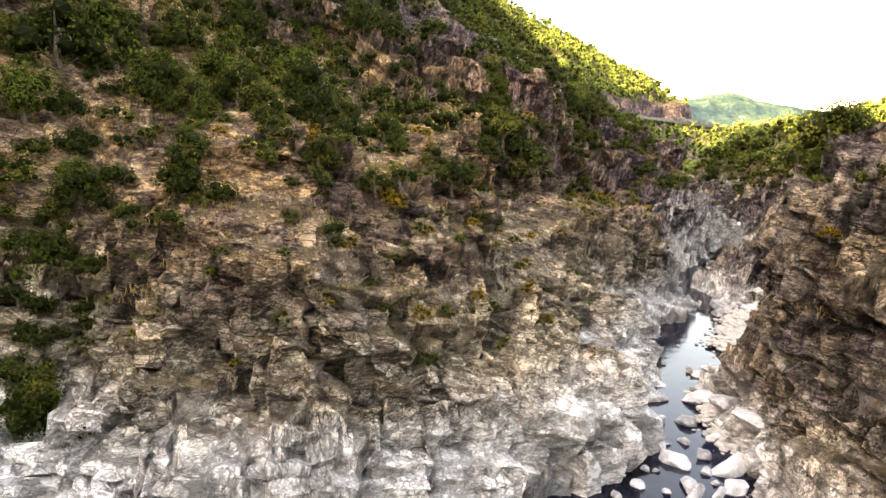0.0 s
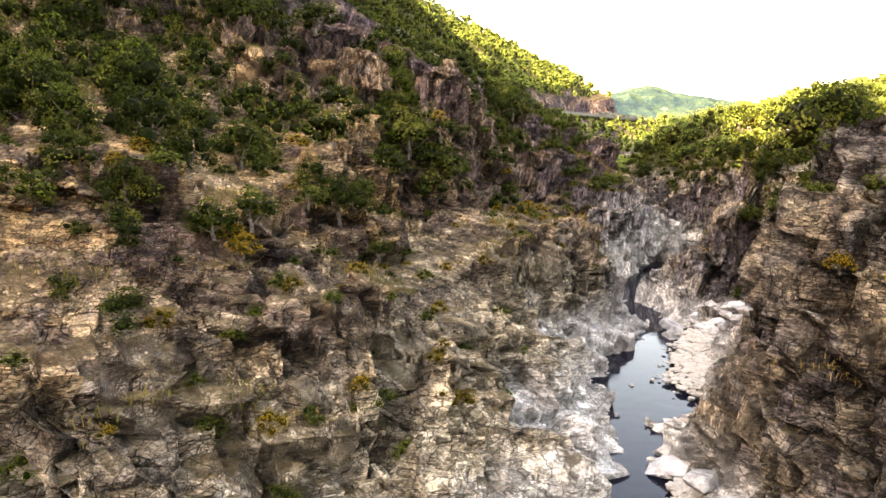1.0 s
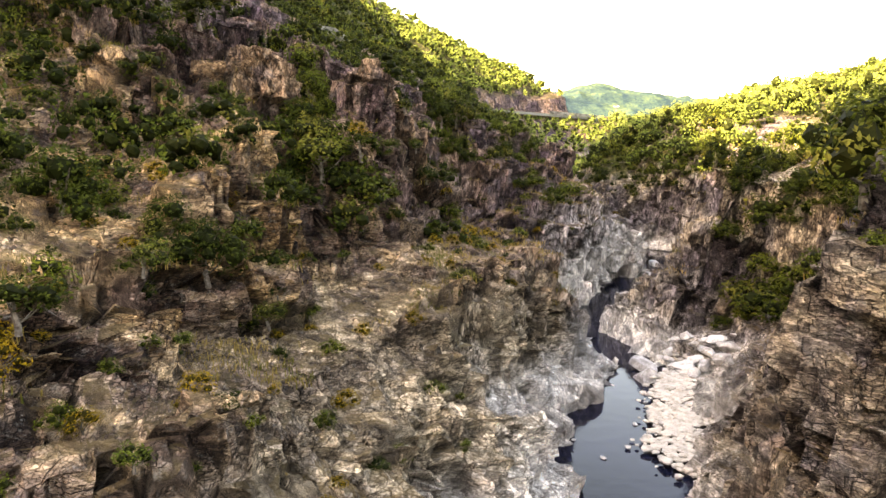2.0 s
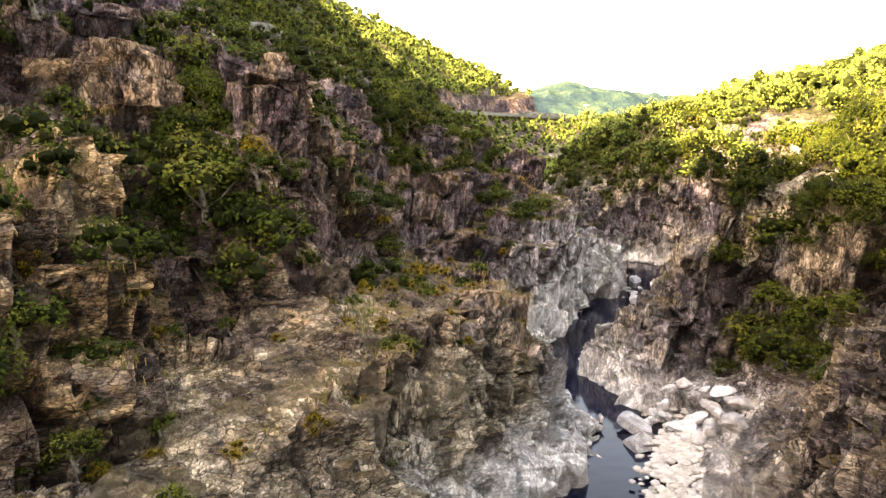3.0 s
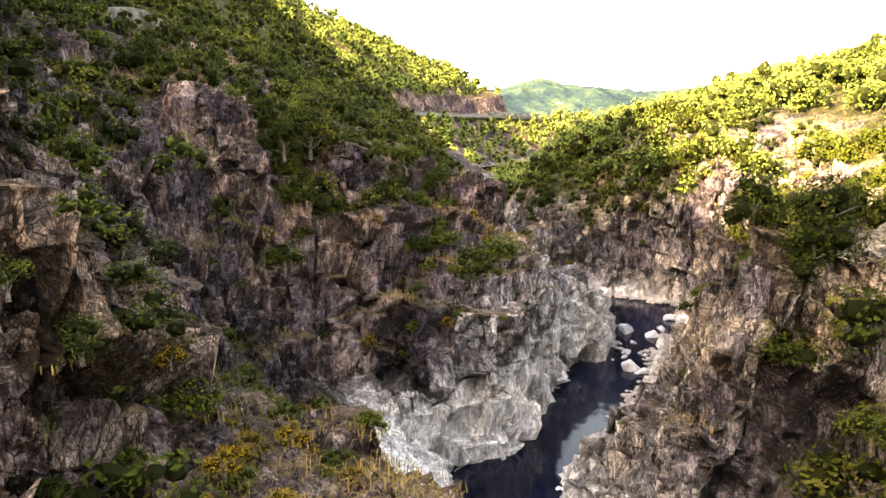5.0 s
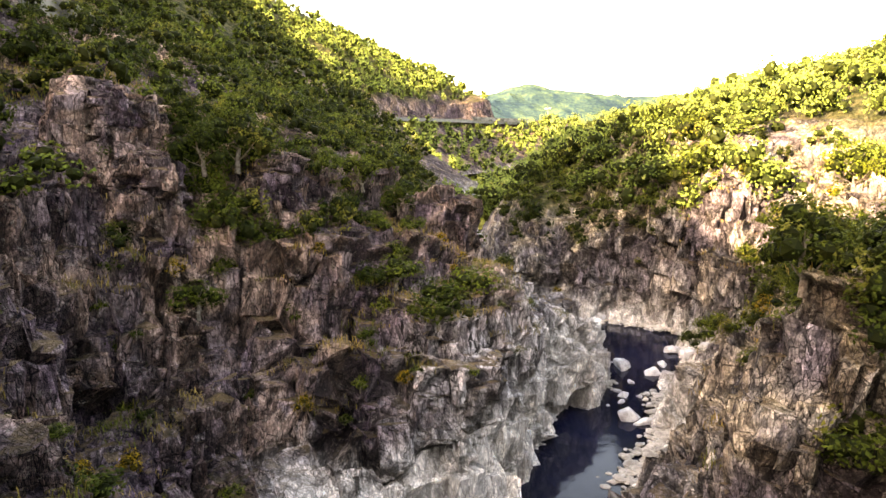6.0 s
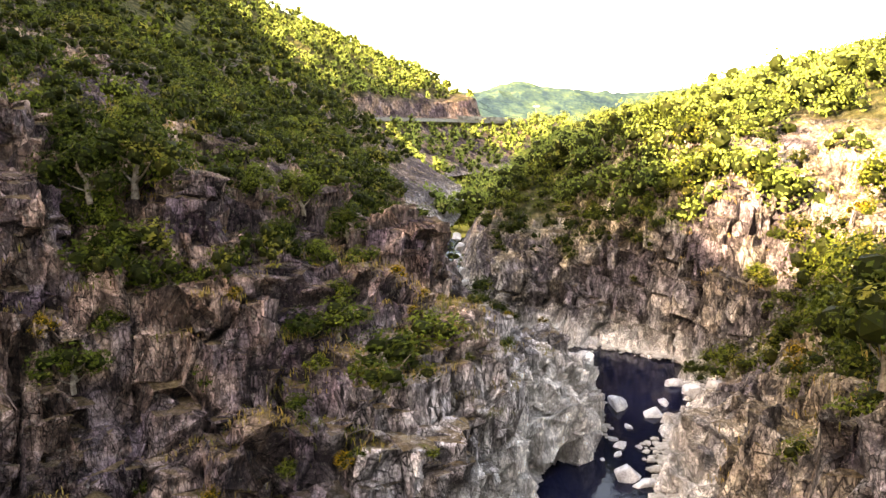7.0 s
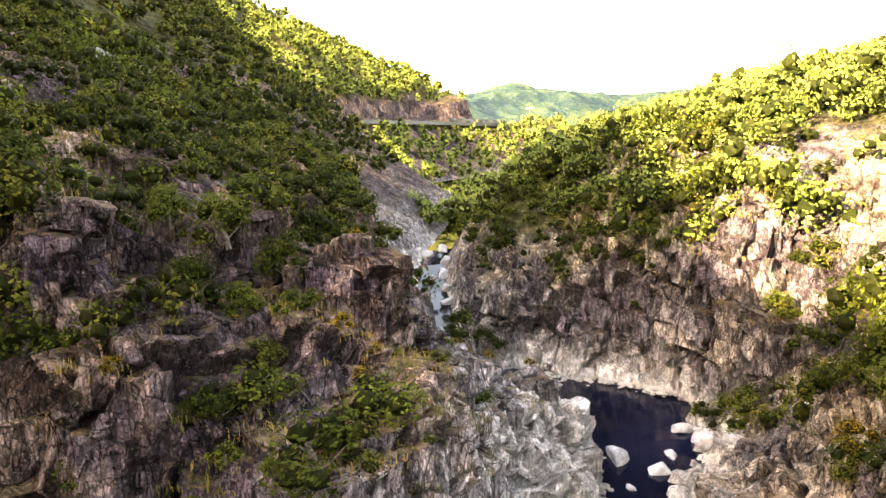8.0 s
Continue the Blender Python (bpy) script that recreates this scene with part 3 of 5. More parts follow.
def rock_head(name, centre, radii, seed, label, hollow=None):
    """A crag standing out of the slope: a squarish mass broken along joints, with a hollow (place, radius, depth) under a roof."""
    turn, rise = np.meshgrid(np.linspace(0, 2 * np.pi, 101), np.linspace(-0.5 * np.pi, 0.5 * np.pi, 70))
    d = np.stack([np.cos(turn) * np.cos(rise), np.sin(turn) * np.cos(rise), np.sin(rise)], -1).reshape(-1, 3)
    q = np.array(centre) + np.sign(d) * np.abs(d) ** 0.55 * radii
    n = d / np.array(radii)
    n /= np.linalg.norm(n, axis=1, keepdims=True)
    q = q + n * (0.3 * fbm(q / 2.2, 2, seed))[:, None]
    dip = np.array([[0.93, 0.33, -0.15], [-0.35, 0.92, 0.17], [0.19, -0.11, 0.975]])
    w, who_a, edge_a, lean_a = jointed(q @ dip.T, (1.3, 1.1, 1.0), (2.6, 2.3, 2.2), seed, 0.16, 0.75)
    w, who_b, edge_b, lean_b = jointed(w, (0.5, 0.45, 0.4), (1.0, 0.9, 0.8), seed + 1, 0.2, 0.8)
    out = w @ np.linalg.inv(dip).T
    out = out + n * (0.5 * (who_a - 0.5) + 0.3 * lean_a + 0.25 * (who_b - 0.5) - 0.3 * (1 - smooth(0, 0.06, edge_a)) - 0.1 * (1 - smooth(0, 0.1, edge_b)))[:, None]
    if hollow:
        place, reach, depth = hollow
        far = np.linalg.norm((q - np.array(place)) / (1.3, 1.0, 0.75), axis=1) / reach
        out = out - n * (depth * (1 - smooth(0.55, 1.0, far)))[:, None]
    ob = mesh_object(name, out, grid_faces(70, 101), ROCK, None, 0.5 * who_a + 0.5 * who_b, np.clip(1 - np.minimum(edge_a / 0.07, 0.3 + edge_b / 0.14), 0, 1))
    return tagged(ob, label, "rock", kind="structure")


rock_head("rock_crag", (6.1, 54.9, 16.6), (1.75, 1.5, 2.3), 301, "overhanging tan rock crag with a dark hollow", ((6.9, 53.3, 17.3), 1.1, 0.9))
rock_head("rock_tower", (-0.7, 54.7, 14.6), (2.9, 2.2, 5.0), 311, "tall square-jointed brown rock tower on the slope")
rock_head("rock_crag", (-1.3, 58.4, 20.4), (1.6, 1.5, 1.7), 321, "weathered rock knob above the tower")
rock_head("rock_pinnacle", (18.9, 79.7, 14.4), (1.15, 1.1, 2.4), 331, "slender pale grey rock pinnacle among oaks")
rock_head("rock_crag", (11.0, 80.0, 17.0), (2.2, 1.8, 2.8), 341, "broken grey crag above the gully")
rock_head("rock_crag", (12.9, 78.2, 13.8), (1.7, 1.4, 3.0), 351, "dark jointed crag on the cliff")
rock_head("rock_crag", (27.2, 83.4, 11.7), (2.1, 1.6, 2.3), 361, "dark purple-grey crag leaning over the headland")
rock_head("rock_crag", (17.9, 28.4, 11.5), (1.2, 1.1, 1.5), 371, "grey slab-topped crag at the bank's edge")


def river_sheet(depth):
    """A sheet of the river's level, pools below and rapids above, wider than the channel."""
    rows = line("-110,-75,60 -40,-75,60 10,-75,45 20,-45,45 40,-5,40 60,12,44 80,18,54 100,25,62 107,30,60 113,33,56 120,34,54 130,36,58 139,39,62 146,42,66")
    level = {113: -0.4, 120: -0.1, 130: 1.0, 139: 2.4, 146: 3.0}
    out = []
    for y, a, b in rows:
        out.append([(a + (b - a) * k / 12, y, level.get(y, 0.0) - depth) for k in range(13)])
    return np.array(out)


p = river_sheet(0.95)
bed = mesh_object("river_bed", p.reshape(-1, 3), grid_faces(*p.shape[:2]), ROCK, None, np.full(p.size // 3, 0.5))
tagged(bed, "stony bed under the river water", "river bed", kind="structure")
w = river_sheet(0.0)
water = mesh_object("water", w.reshape(-1, 3), grid_faces(*w.shape[:2]), WATER)
tagged(water, "dark calm river pools reflecting the blue sky", "river", kind="structure")


# ---- far hills ----
HILL = [
    line("2,165,10 24,178,8 48,190,8 68,206,8 86,216,8 112,226,8 138,258,8 145,300,8"),
    line("-10,185,25 12,196,24.2 33,206,23.4 58,226,23 78,238,22 92,245,21.2 127,266,20.4 135,300,20"),
    line("-12,187,25.2 10.5,198,24.4 32,208.5,23.6 57.5,228.5,23.2 77.5,241,22.2 92,247.5,21.4 98.5,264,21 99.5,300,20.3"),
    line("-13,188,29 10,199,28.5 31.5,209,28 57,229,27.5 77,241.5,26.5 91,249,27 95,265,26 96,300,24"),
    line("-30,235,56 0,240,52 30,250,44 58,252,37 77,253,31 91,253,27.6 92.5,268,26.5 94,300,24"),
    line("-45,280,90 -5,285,78 42,302,61 62,286,48 81,268,36 90,258,28.5 90,272,27 90,300,24"),
    line("-60,340,100 0,360,90 40,360,75 60,340,56 76,300,38 86,275,29 85,290,27 84,310,24"),
]
far_sheet = loft(HILL, [1.2] * 7, [1.5, 1.5, .6, 1.2, 1.2, 3])[:, ::-1]
shape = far_sheet.shape
q = far_sheet.reshape(-1, 3)
q = q + grid_normals(far_sheet).reshape(-1, 3) * (1.2 * fbm(q / 9, 4, 70) + 0.9 * (cells(q / 3.0, 71)[0] - 0.5))[:, None] * smooth(0.0, 4.0, q[:, 2] - 24.0)[:, None]
far_sheet = q.reshape(shape)
far_hill = mesh_object("far_hill", q, grid_faces(*shape[:2]), ROCK, None, cells(q / 2.5, 72)[0])
tagged(far_hill, "sunlit wooded hillside cut by a road", "hill", kind="structure")

MOUNTAIN = [
    line("-200,1250,-20 300,1250,-20 560,1250,-20 700,1250,-20 900,1250,-20 1300,1250,-20"),
    line("-200,1400,70 300,1400,80 520,1400,85 640,1400,92 800,1380,68 1300,1350,60"),
    line("-200,1480,100 300,1480,98 540,1480,106 632,1470,122 760,1440,90 1300,1400,72"),
    line("-200,1800,80 300,1800,80 540,1800,80 632,1800,80 760,1800,60 1300,1800,50"),
]
m_sheet = loft(MOUNTAIN, [12] * 5, [8, 8, 30])[:, ::-1]
q = m_sheet.reshape(-1, 3)
q = q + np.array((0, 0, 1)) * (7 * fbm(q / 60, 4, 80) + 5 * np.maximum(fbm(q / 11, 2, 81), 0))[:, None] * smooth(-10, 60, q[:, 2])[:, None]
m_sheet = q.reshape(m_sheet.shape)


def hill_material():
    m, nodes, links = material("far_wood_painted_haze", 0.9)
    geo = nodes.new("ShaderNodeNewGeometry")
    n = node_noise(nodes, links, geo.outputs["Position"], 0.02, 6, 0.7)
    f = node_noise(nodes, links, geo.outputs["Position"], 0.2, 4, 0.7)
    # wood greens shifted to blue: the haze of distance is painted in
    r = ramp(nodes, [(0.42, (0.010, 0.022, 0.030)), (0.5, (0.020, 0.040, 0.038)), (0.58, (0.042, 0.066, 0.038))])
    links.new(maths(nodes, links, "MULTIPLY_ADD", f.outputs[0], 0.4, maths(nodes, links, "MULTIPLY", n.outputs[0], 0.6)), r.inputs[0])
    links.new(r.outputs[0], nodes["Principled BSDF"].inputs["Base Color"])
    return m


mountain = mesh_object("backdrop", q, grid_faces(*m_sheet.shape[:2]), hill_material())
tagged(mountain, "distant wooded mountain with bluish haze painted into its colour", "mountain", kind="structure")


def ground_material():
    m, nodes, links = material("scrub_ground", 0.95)
    geo = nodes.new("ShaderNodeNewGeometry")
    n = node_noise(nodes, links, geo.outputs["Position"], 0.08, 7, 0.7)
    r = ramp(nodes, [(0.35, (0.02, 0.03, 0.008)), (0.55, (0.05, 0.055, 0.02)), (0.7, (0.13, 0.105, 0.05))])
    links.new(n.outputs[0], r.inputs[0])
    links.new(r.outputs[0], nodes["Principled BSDF"].inputs["Base Color"])
    return m


SCRUB = ground_material()
lowland = np.array([[(-3000, y, -8 if y < 150 else 5), (3000, y, -8 if y < 150 else 5)] for y in (-3000, 60, 100, 140, 180, 4000)], float)
ground = mesh_object("ground", lowland.reshape(-1, 3), grid_faces(6, 2), SCRUB)
tagged(ground, "scrub-covered ground of the valley reaching the horizon", "ground", kind="structure")


# an unseen hill added behind the camera, to block low sky light
blocker_x, blocker_y = np.meshgrid(np.linspace(-150, 260, 90), np.linspace(-330, -105, 50))
blocker_z = -4 + 62 * smooth(-105, -200, blocker_y) * (0.8 + 0.2 * np.sin(blocker_x / 47.0))
downstream = np.stack([blocker_x, blocker_y, blocker_z], -1)
q = downstream.reshape(-1, 3)
q = q + np.array((0, 0, 1)) * (4 * fbm(q / 25, 3, 85))[:, None]
light_block = mesh_object("light_block_hill", q, grid_faces(50, 90), SCRUB)
tagged(light_block, "unseen scrub-covered hill added downstream to block low sky light", "hill", kind="structure")


# ---- plants ----
def lump():
    """A rough ball of twenty faces, for the dense inside of a leafy lobe."""
    g = (1 + 5 ** 0.5) / 2
    v = np.array([(-1, g, 0), (1, g, 0), (-1, -g, 0), (1, -g, 0), (0, -1, g), (0, 1, g), (0, -1, -g), (0, 1, -g), (g, 0, -1), (g, 0, 1), (-g, 0, -1), (-g, 0, 1)])
    f = [(i, j, k) for i in range(12) for j in range(12) for k in range(12) if i < j and i < k and j != k]
    f = [t for t in f if all(abs(np.linalg.norm(v[t[a]] - v[t[b]]) - 2) < 0.01 for a, b in ((0, 1), (1, 2), (2, 0)))]
    f = [t for t in f if np.dot(np.cross(v[t[1]] - v[t[0]], v[t[2]] - v[t[0]]), v[t[0]]) > 0]
    return v / np.linalg.norm(v[0]), np.array(f)


LUMP_VERTS, LUMP_FACES = lump()


def leaf_cloud(rng, count, size, lobes, squash=0.85, core=0.54):
    """A crown of rounded lobes: a dense twiggy inside with its shade painted on, and folded leaf sprays on the lobes'
    outer shells.
    """
    a = 2 * np.pi * (np.arange(lobes) / lobes * 1.618 * 3 + rng.uniform(0, 0.12, lobes))
    r = 0.66 * np.sqrt((np.arange(lobes) + 0.3) / lobes) * rng.uniform(0.85, 1.15, lobes)
    centres = np.stack([r * np.cos(a), r * np.sin(a), 0.38 - 0.8 * r + rng.uniform(-0.3, 0.24, lobes)], 1)
    radii = rng.uniform(0.26, 0.46, lobes)
    share = radii**2 / (radii**2).sum()
    which = rng.choice(lobes, size=count, p=share)
    d = rng.normal(size=(count, 3)) + 0.5 * centres[which]
    d[:, 2] += 0.3
    d /= np.linalg.norm(d, axis=1, keepdims=True)
    at = centres[which] + d * (radii[which] * rng.uniform(0.84, 1.12, count))[:, None]
    face = d + rng.normal(scale=0.5, size=(count, 3)) + (0, 0, 0.2)
    face /= np.linalg.norm(face, axis=1, keepdims=True)
    side = np.cross(face, rng.normal(size=(count, 3)))
    side /= np.linalg.norm(side, axis=1, keepdims=True)
    up = np.cross(face, side)
    s = size * rng.uniform(0.55, 1.4, (count, 1))
    fold = face * s * 0.25
    v = np.stack([at - up * s, at + side * s * 0.62 - fold, at + up * s, at - side * s * 0.55 - fold], 1).reshape(-1, 3)
    q = np.arange(4 * count).reshape(-1, 4)
    verts, faces = [v], [q[:, [0, 1, 2]], q[:, [0, 2, 3]]]
    n = 4 * count
    for c, rr in zip(centres, radii):
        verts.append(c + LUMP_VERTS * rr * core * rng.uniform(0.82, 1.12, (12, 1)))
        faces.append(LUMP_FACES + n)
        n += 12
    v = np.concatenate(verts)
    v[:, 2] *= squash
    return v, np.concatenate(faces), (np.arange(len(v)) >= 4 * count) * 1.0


def stem_mesh(rng, height, width, limbs):
    """A tapered, bent trunk with limbs, as rings of six."""
    verts, faces = [], []

    def tube(path, radii):
        start = len(verts)
        for (x, y, z), r in zip(path, radii):
            for k in range(6):
                verts.append((x + r * math.cos(k * math.pi / 3), y + r * math.sin(k * math.pi / 3), z))
        for i in range(len(path) - 1):
            for k in range(6):
                a, b = start + 6 * i + k, start + 6 * i + (k + 1) % 6
                faces.append((a, b, b + 6, a + 6))

    bend = rng.normal(scale=0.1, size=(5, 2))
    spine = [(bend[k, 0] * height * k / 4, bend[k, 1] * height * k / 4, -0.3 + (height + 0.3) * k / 4) for k in range(5)]
    tube(spine, [width * (1 - 0.17 * k) for k in range(5)])
    for k in range(limbs):
        a, base = rng.uniform(0, 2 * np.pi), spine[1 + k % 3]
        reach = height * rng.uniform(0.5, 0.85)
        tube([base, (base[0] + 0.5 * reach * math.cos(a), base[1] + 0.5 * reach * math.sin(a), base[2] + 0.3 * reach),
              (base[0] + reach * math.cos(a), base[1] + reach * math.sin(a), base[2] + 0.75 * reach)], [width * 0.5, width * 0.32, width * 0.12])
    return np.array(verts), np.array(faces)


def plant_kind(name, seed, count, size, lobes, leaf, squash, lift, label, category):
    """A tree or shrub one unit in radius: an empty at its base, with trunk and crown."""
    rng = np.random.default_rng(seed)
    base = new(name)
    v, f = stem_mesh(rng, lift + 0.25, 0.075, 5)
    mesh_object("trunk", v, f, BARK, base)
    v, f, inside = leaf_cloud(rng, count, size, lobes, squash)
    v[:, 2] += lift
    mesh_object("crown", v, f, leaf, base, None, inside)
    return tagged(base, label, category)


KINDS = {
    "o": [plant_kind("oak_tree", 11 + k, 1500, 0.043, 14, LEAF_OAK, 0.95, 0.55, "dark green evergreen oak with a dense uneven crown on rock", "tree") for k in range(4)],
    "s": [plant_kind("shrub", 31 + k, 600, 0.054, 9, LEAF_OAK, 0.75, 0.4, "dark green shrub rooted in the rock", "shrub") for k in range(3)],
    "b": [plant_kind("broom_bush", 51 + k, 560, 0.052, 8, LEAF_BROOM, 0.8, 0.45, "bright yellow-green broom bush on a ledge", "shrub") for k in range(3)],
    "a": [plant_kind("autumn_shrub", 71 + k, 500, 0.054, 8, LEAF_AUTUMN, 0.85, 0.45, "orange and yellow autumn-coloured shrub among rocks", "shrub") for k in range(2)],
}
GROUPS = {"o": "evergreen oaks in the gorge", "s": "green shrubs on the rocks", "b": "broom bushes on the ledges", "a": "autumn shrubs on the ledges"}
used = {}
plant_rng = np.random.default_rng(5)


def plant(kind, x, y, z, r, tall=1.0):
    """Sets one plant of radius r with its foot at a place; the first of a kind is the model itself."""
    k = int(plant_rng.integers(0, len(KINDS[kind])))
    m = pose(x, y, z - 0.12 * r, *plant_rng.normal(scale=5, size=2), float(plant_rng.uniform(0, 360)))
    model = KINDS[kind][k]
    ob = model if (kind, k) not in used else copy_thing(model, m)
    used[kind, k] = True
    ob.matrix_basis = m
    ob.scale = (r, r, r * tall)
    return tagged(ob, group=GROUPS[kind])


def plants(kind, text, tall=1.0):
    for x, y, z, r in line(text):
        plant(kind, x, y, z, r, tall)
plants("o", "-18.4,38.0,14.8,2.5 -23.9,38.3,17.2,3.0 -22.3,42.2,19.1,2.4 -23.3,33.5,14.1,2.4 -15.8,41.6,16.4,1.9 -16.4,50.9,20.7,2.3 -11.1,42.9,16.2,2.3 -8.7,37.0,14.1,2.0 -7.3,53.8,21.6,2.3 -18.9,44.8,18.5,2.5 -9.9,41.2,15.4,2.4 -7.7,40.2,14.4,1.5 40.3,56.5,12.7,3.2 3.3,55.2,17.6,1.4 16.9,79.7,16.7,2.0 7.7,86.6,21.8,2.1 28.7,79.3,7.9,1.5 22.0,80.7,13.1,1.3 23.3,83.5,14.9,1.4 16.9,80.7,18.1,1.4")
plants("o", "25.2,83.2,13.4,1.3 15.3,79.1,16.5,1.6 23.6,81.5,12.3,1.0 21.5,82.8,15.7,1.0 23.1,98.5,17.2,1.7")
plants("s", "-20.6,32.4,12.0,1.5 -21.6,29.2,11.0,1.5 -6.7,30.6,13.1,1.1 -10.8,34.6,14.0,1.3 -14.8,36.0,13.9,1.2 -17.8,31.7,10.5,1.4 -15.2,26.3,9.6,1.2 -16.5,27.1,7.1,1.4 -20.3,27.4,7.9,1.5 -17.8,21.9,1.9,2.1 -19.3,24.9,5.9,1.5 -6.1,24.0,9.7,1.0 -9.8,28.8,11.9,0.8 1.0,42.3,10.0,1.3 3.5,50.1,13.8,2.2 6.2,49.9,11.9,2.0 3.5,57.1,19.1,2.0 -2.4,53.2,21.5,1.9 5.6,107.9,29.4,2.7 -18.5,23.0,3.7,1.3 -9.2,48.2,17.8,1.6 -3.6,30.0,11.6,1.1")
plants("s", "0.5,32.2,8.2,0.7 1.1,39.5,8.7,0.9 2.7,51.6,15.0,1.7 5.5,50.3,14.5,1.3 16.3,78.0,13.8,2.0 10.1,46.7,8.3,0.9 34.7,56.0,8.9,3.2 17.1,29.3,11.5,1.4 32.6,56.2,3.8,2.3 32.4,59.5,7.9,1.9 37.8,57.9,11.2,2.4 16.0,29.4,10.9,0.8 11.8,76.8,13.5,1.2 7.0,50.5,14.6,0.7 25.0,75.1,9.1,2.1 23.7,77.9,10.5,1.5 19.5,77.2,9.3,1.3 1.9,48.8,12.3,0.8 2.3,53.6,16.2,0.9 11.0,78.4,16.6,1.2 31.1,53.1,3.6,2.7 34.6,53.6,4.5,2.5")
plants("s", "33.4,59.4,11.6,1.8 30.5,55.9,1.9,1.4 28.7,46.6,4.9,1.5 9.5,53.8,12.9,0.9 11.8,64.0,8.1,1.5 8.7,52.5,14.6,0.7 14.7,75.8,10.5,1.4 22.4,77.6,10.4,1.3 27.3,77.4,9.3,1.9 6.6,77.8,18.6,1.8 8.2,53.4,16.8,0.7 7.2,50.9,12.1,0.6 19.1,76.7,6.6,1.1 35.4,94.0,6.9,1.6 21.7,75.4,8.2,0.8 46.7,83.4,3.3,1.7 33.8,62.9,10.5,1.1 35.6,63.6,11.0,1.2 52.4,87.7,7.2,1.2 55.0,88.0,9.9,1.7 51.2,100.5,5.0,0.9 26.4,76.0,8.9,1.3")
plants("s", "32.5,84.3,6.5,1.1 41.6,106.7,1.8,1.6 25.3,81.3,12.2,1.1 28.4,80.6,10.2,0.6 51.4,84.8,6.2,1.5 47.3,78.9,6.9,1.6 40.6,71.8,7.6,1.2 46.1,80.5,3.1,1.0")
plants("b", "-4.8,29.5,11.4,1.1 -7.3,21.1,7.0,0.7 -13.2,27.9,10.9,1.0 -12.3,23.6,9.6,0.5 0.2,25.0,6.6,0.6 -14.3,19.8,2.8,0.5 -10.4,28.0,12.9,0.7 -5.3,30.2,11.0,0.8 -5.4,25.9,9.0,0.6 -3.8,25.7,8.7,0.4 0.7,25.3,6.7,0.5 -2.4,34.3,9.3,0.8 11.4,56.3,10.4,1.1 5.2,47.8,9.3,0.7 12.3,51.9,9.0,0.6 8.0,47.6,8.4,0.5 4.3,46.2,9.8,0.4 34.4,65.4,8.4,1.0 8.9,50.2,9.3,0.5 17.7,78.0,12.5,1.5 15.8,77.1,11.7,0.9 21.1,74.3,6.5,0.6")
plants("b", "47.4,85.8,3.0,1.5 37.9,68.0,9.0,0.8 24.1,78.7,11.5,0.8")
plants("a", "-3.8,29.3,10.6,0.7 -0.5,28.7,8.6,0.5 -1.1,40.1,12.1,0.4 -2.8,36.9,12.0,0.4 15.3,25.7,10.5,0.6 5.5,51.0,15.4,0.7 14.1,55.5,8.1,0.7 12.2,57.2,9.0,0.6 1.8,45.1,11.3,0.7 12.7,50.1,8.4,0.5 12.1,54.3,9.5,0.6 40.7,72.5,8.1,0.8")


def rooted(kind, sheet, text):
    """Plants (x, y, radius) with their feet on a sheet of land."""
    for x, y, r in line(text):
        near = np.hypot(sheet[:, :, 0] - x, sheet[:, :, 1] - y)
        plant(kind, x, y, float(sheet[:, :, 2].ravel()[np.argmin(near)]), r)


rooted("s", right_sheet, "48.5,89,1.2 50,87.5,1.5 50,84.5,1.2 52.5,88.5,1.5 53,84,1.6 50.5,81,1.5 46.5,78.5,1.3 49,78,1.2 44,75.5,1.1 54,86,1.4")
rooted("s", right_sheet, "33,56,1.5 34,54.5,1.6 35.2,53,1.7 36,55.2,1.8 35.5,57.2,1.4 37,52,1.7 34,51.5,1.4 36.5,50,1.5 38,54,1.9 33,52.5,1.3 38.5,51,1.6 32,54.5,1.2 37.2,57,1.5 39.5,53.5,1.6 32.2,50.5,1.1 39,48.5,1.5")
rooted("o", right_sheet, "40,57.5,1.8 41.5,60,1.7 42.5,63,1.6 40.5,66,1.4 43.5,58,2.0 44.5,66,1.7 46,62,2.0")
rooted("b", right_sheet, "34.6,55.6,1.1 36.2,53.4,1.2 33.4,50,0.9 31.4,55.8,0.8 51.5,86,1.6 49.5,91,1.0 48,80.5,1.4 52,79.5,1.6 47.8,84.8,0.9 45.5,76.8,1.0 42.5,74,0.9")
rooted("a", left_sheet, "13.2,53.6,0.6 14.4,53,0.5 12.6,55.6,0.7 11.6,53,0.5 15.2,54.6,0.5 10.6,52,0.5 13.8,56.2,0.6 9.4,51.4,0.5 -4.5,30.5,0.7 -6.5,31,0.6 -9,30.5,0.5 -2.2,29,0.5 -7.8,29.6,0.5 1.4,40.4,0.5 -12,29,0.5 -0.6,31,0.4")
rooted("o", left_sheet, "2.6,52.5,1.6 3.6,54,1.5 3.2,56.5,1.7 2.2,50.5,1.3 15.2,80,1.6 16,78.6,1.3 14.6,82,1.6")
rooted("b", left_sheet, "12.4,54.4,0.6 14.8,55.6,0.6 9.8,53,0.7 -3.2,27.2,0.6 -8.4,27.8,0.6 2.6,42,0.6")
rooted("a", right_sheet, "50.8,83,0.9 53.6,81.5,1.0 48.6,86.6,0.6")


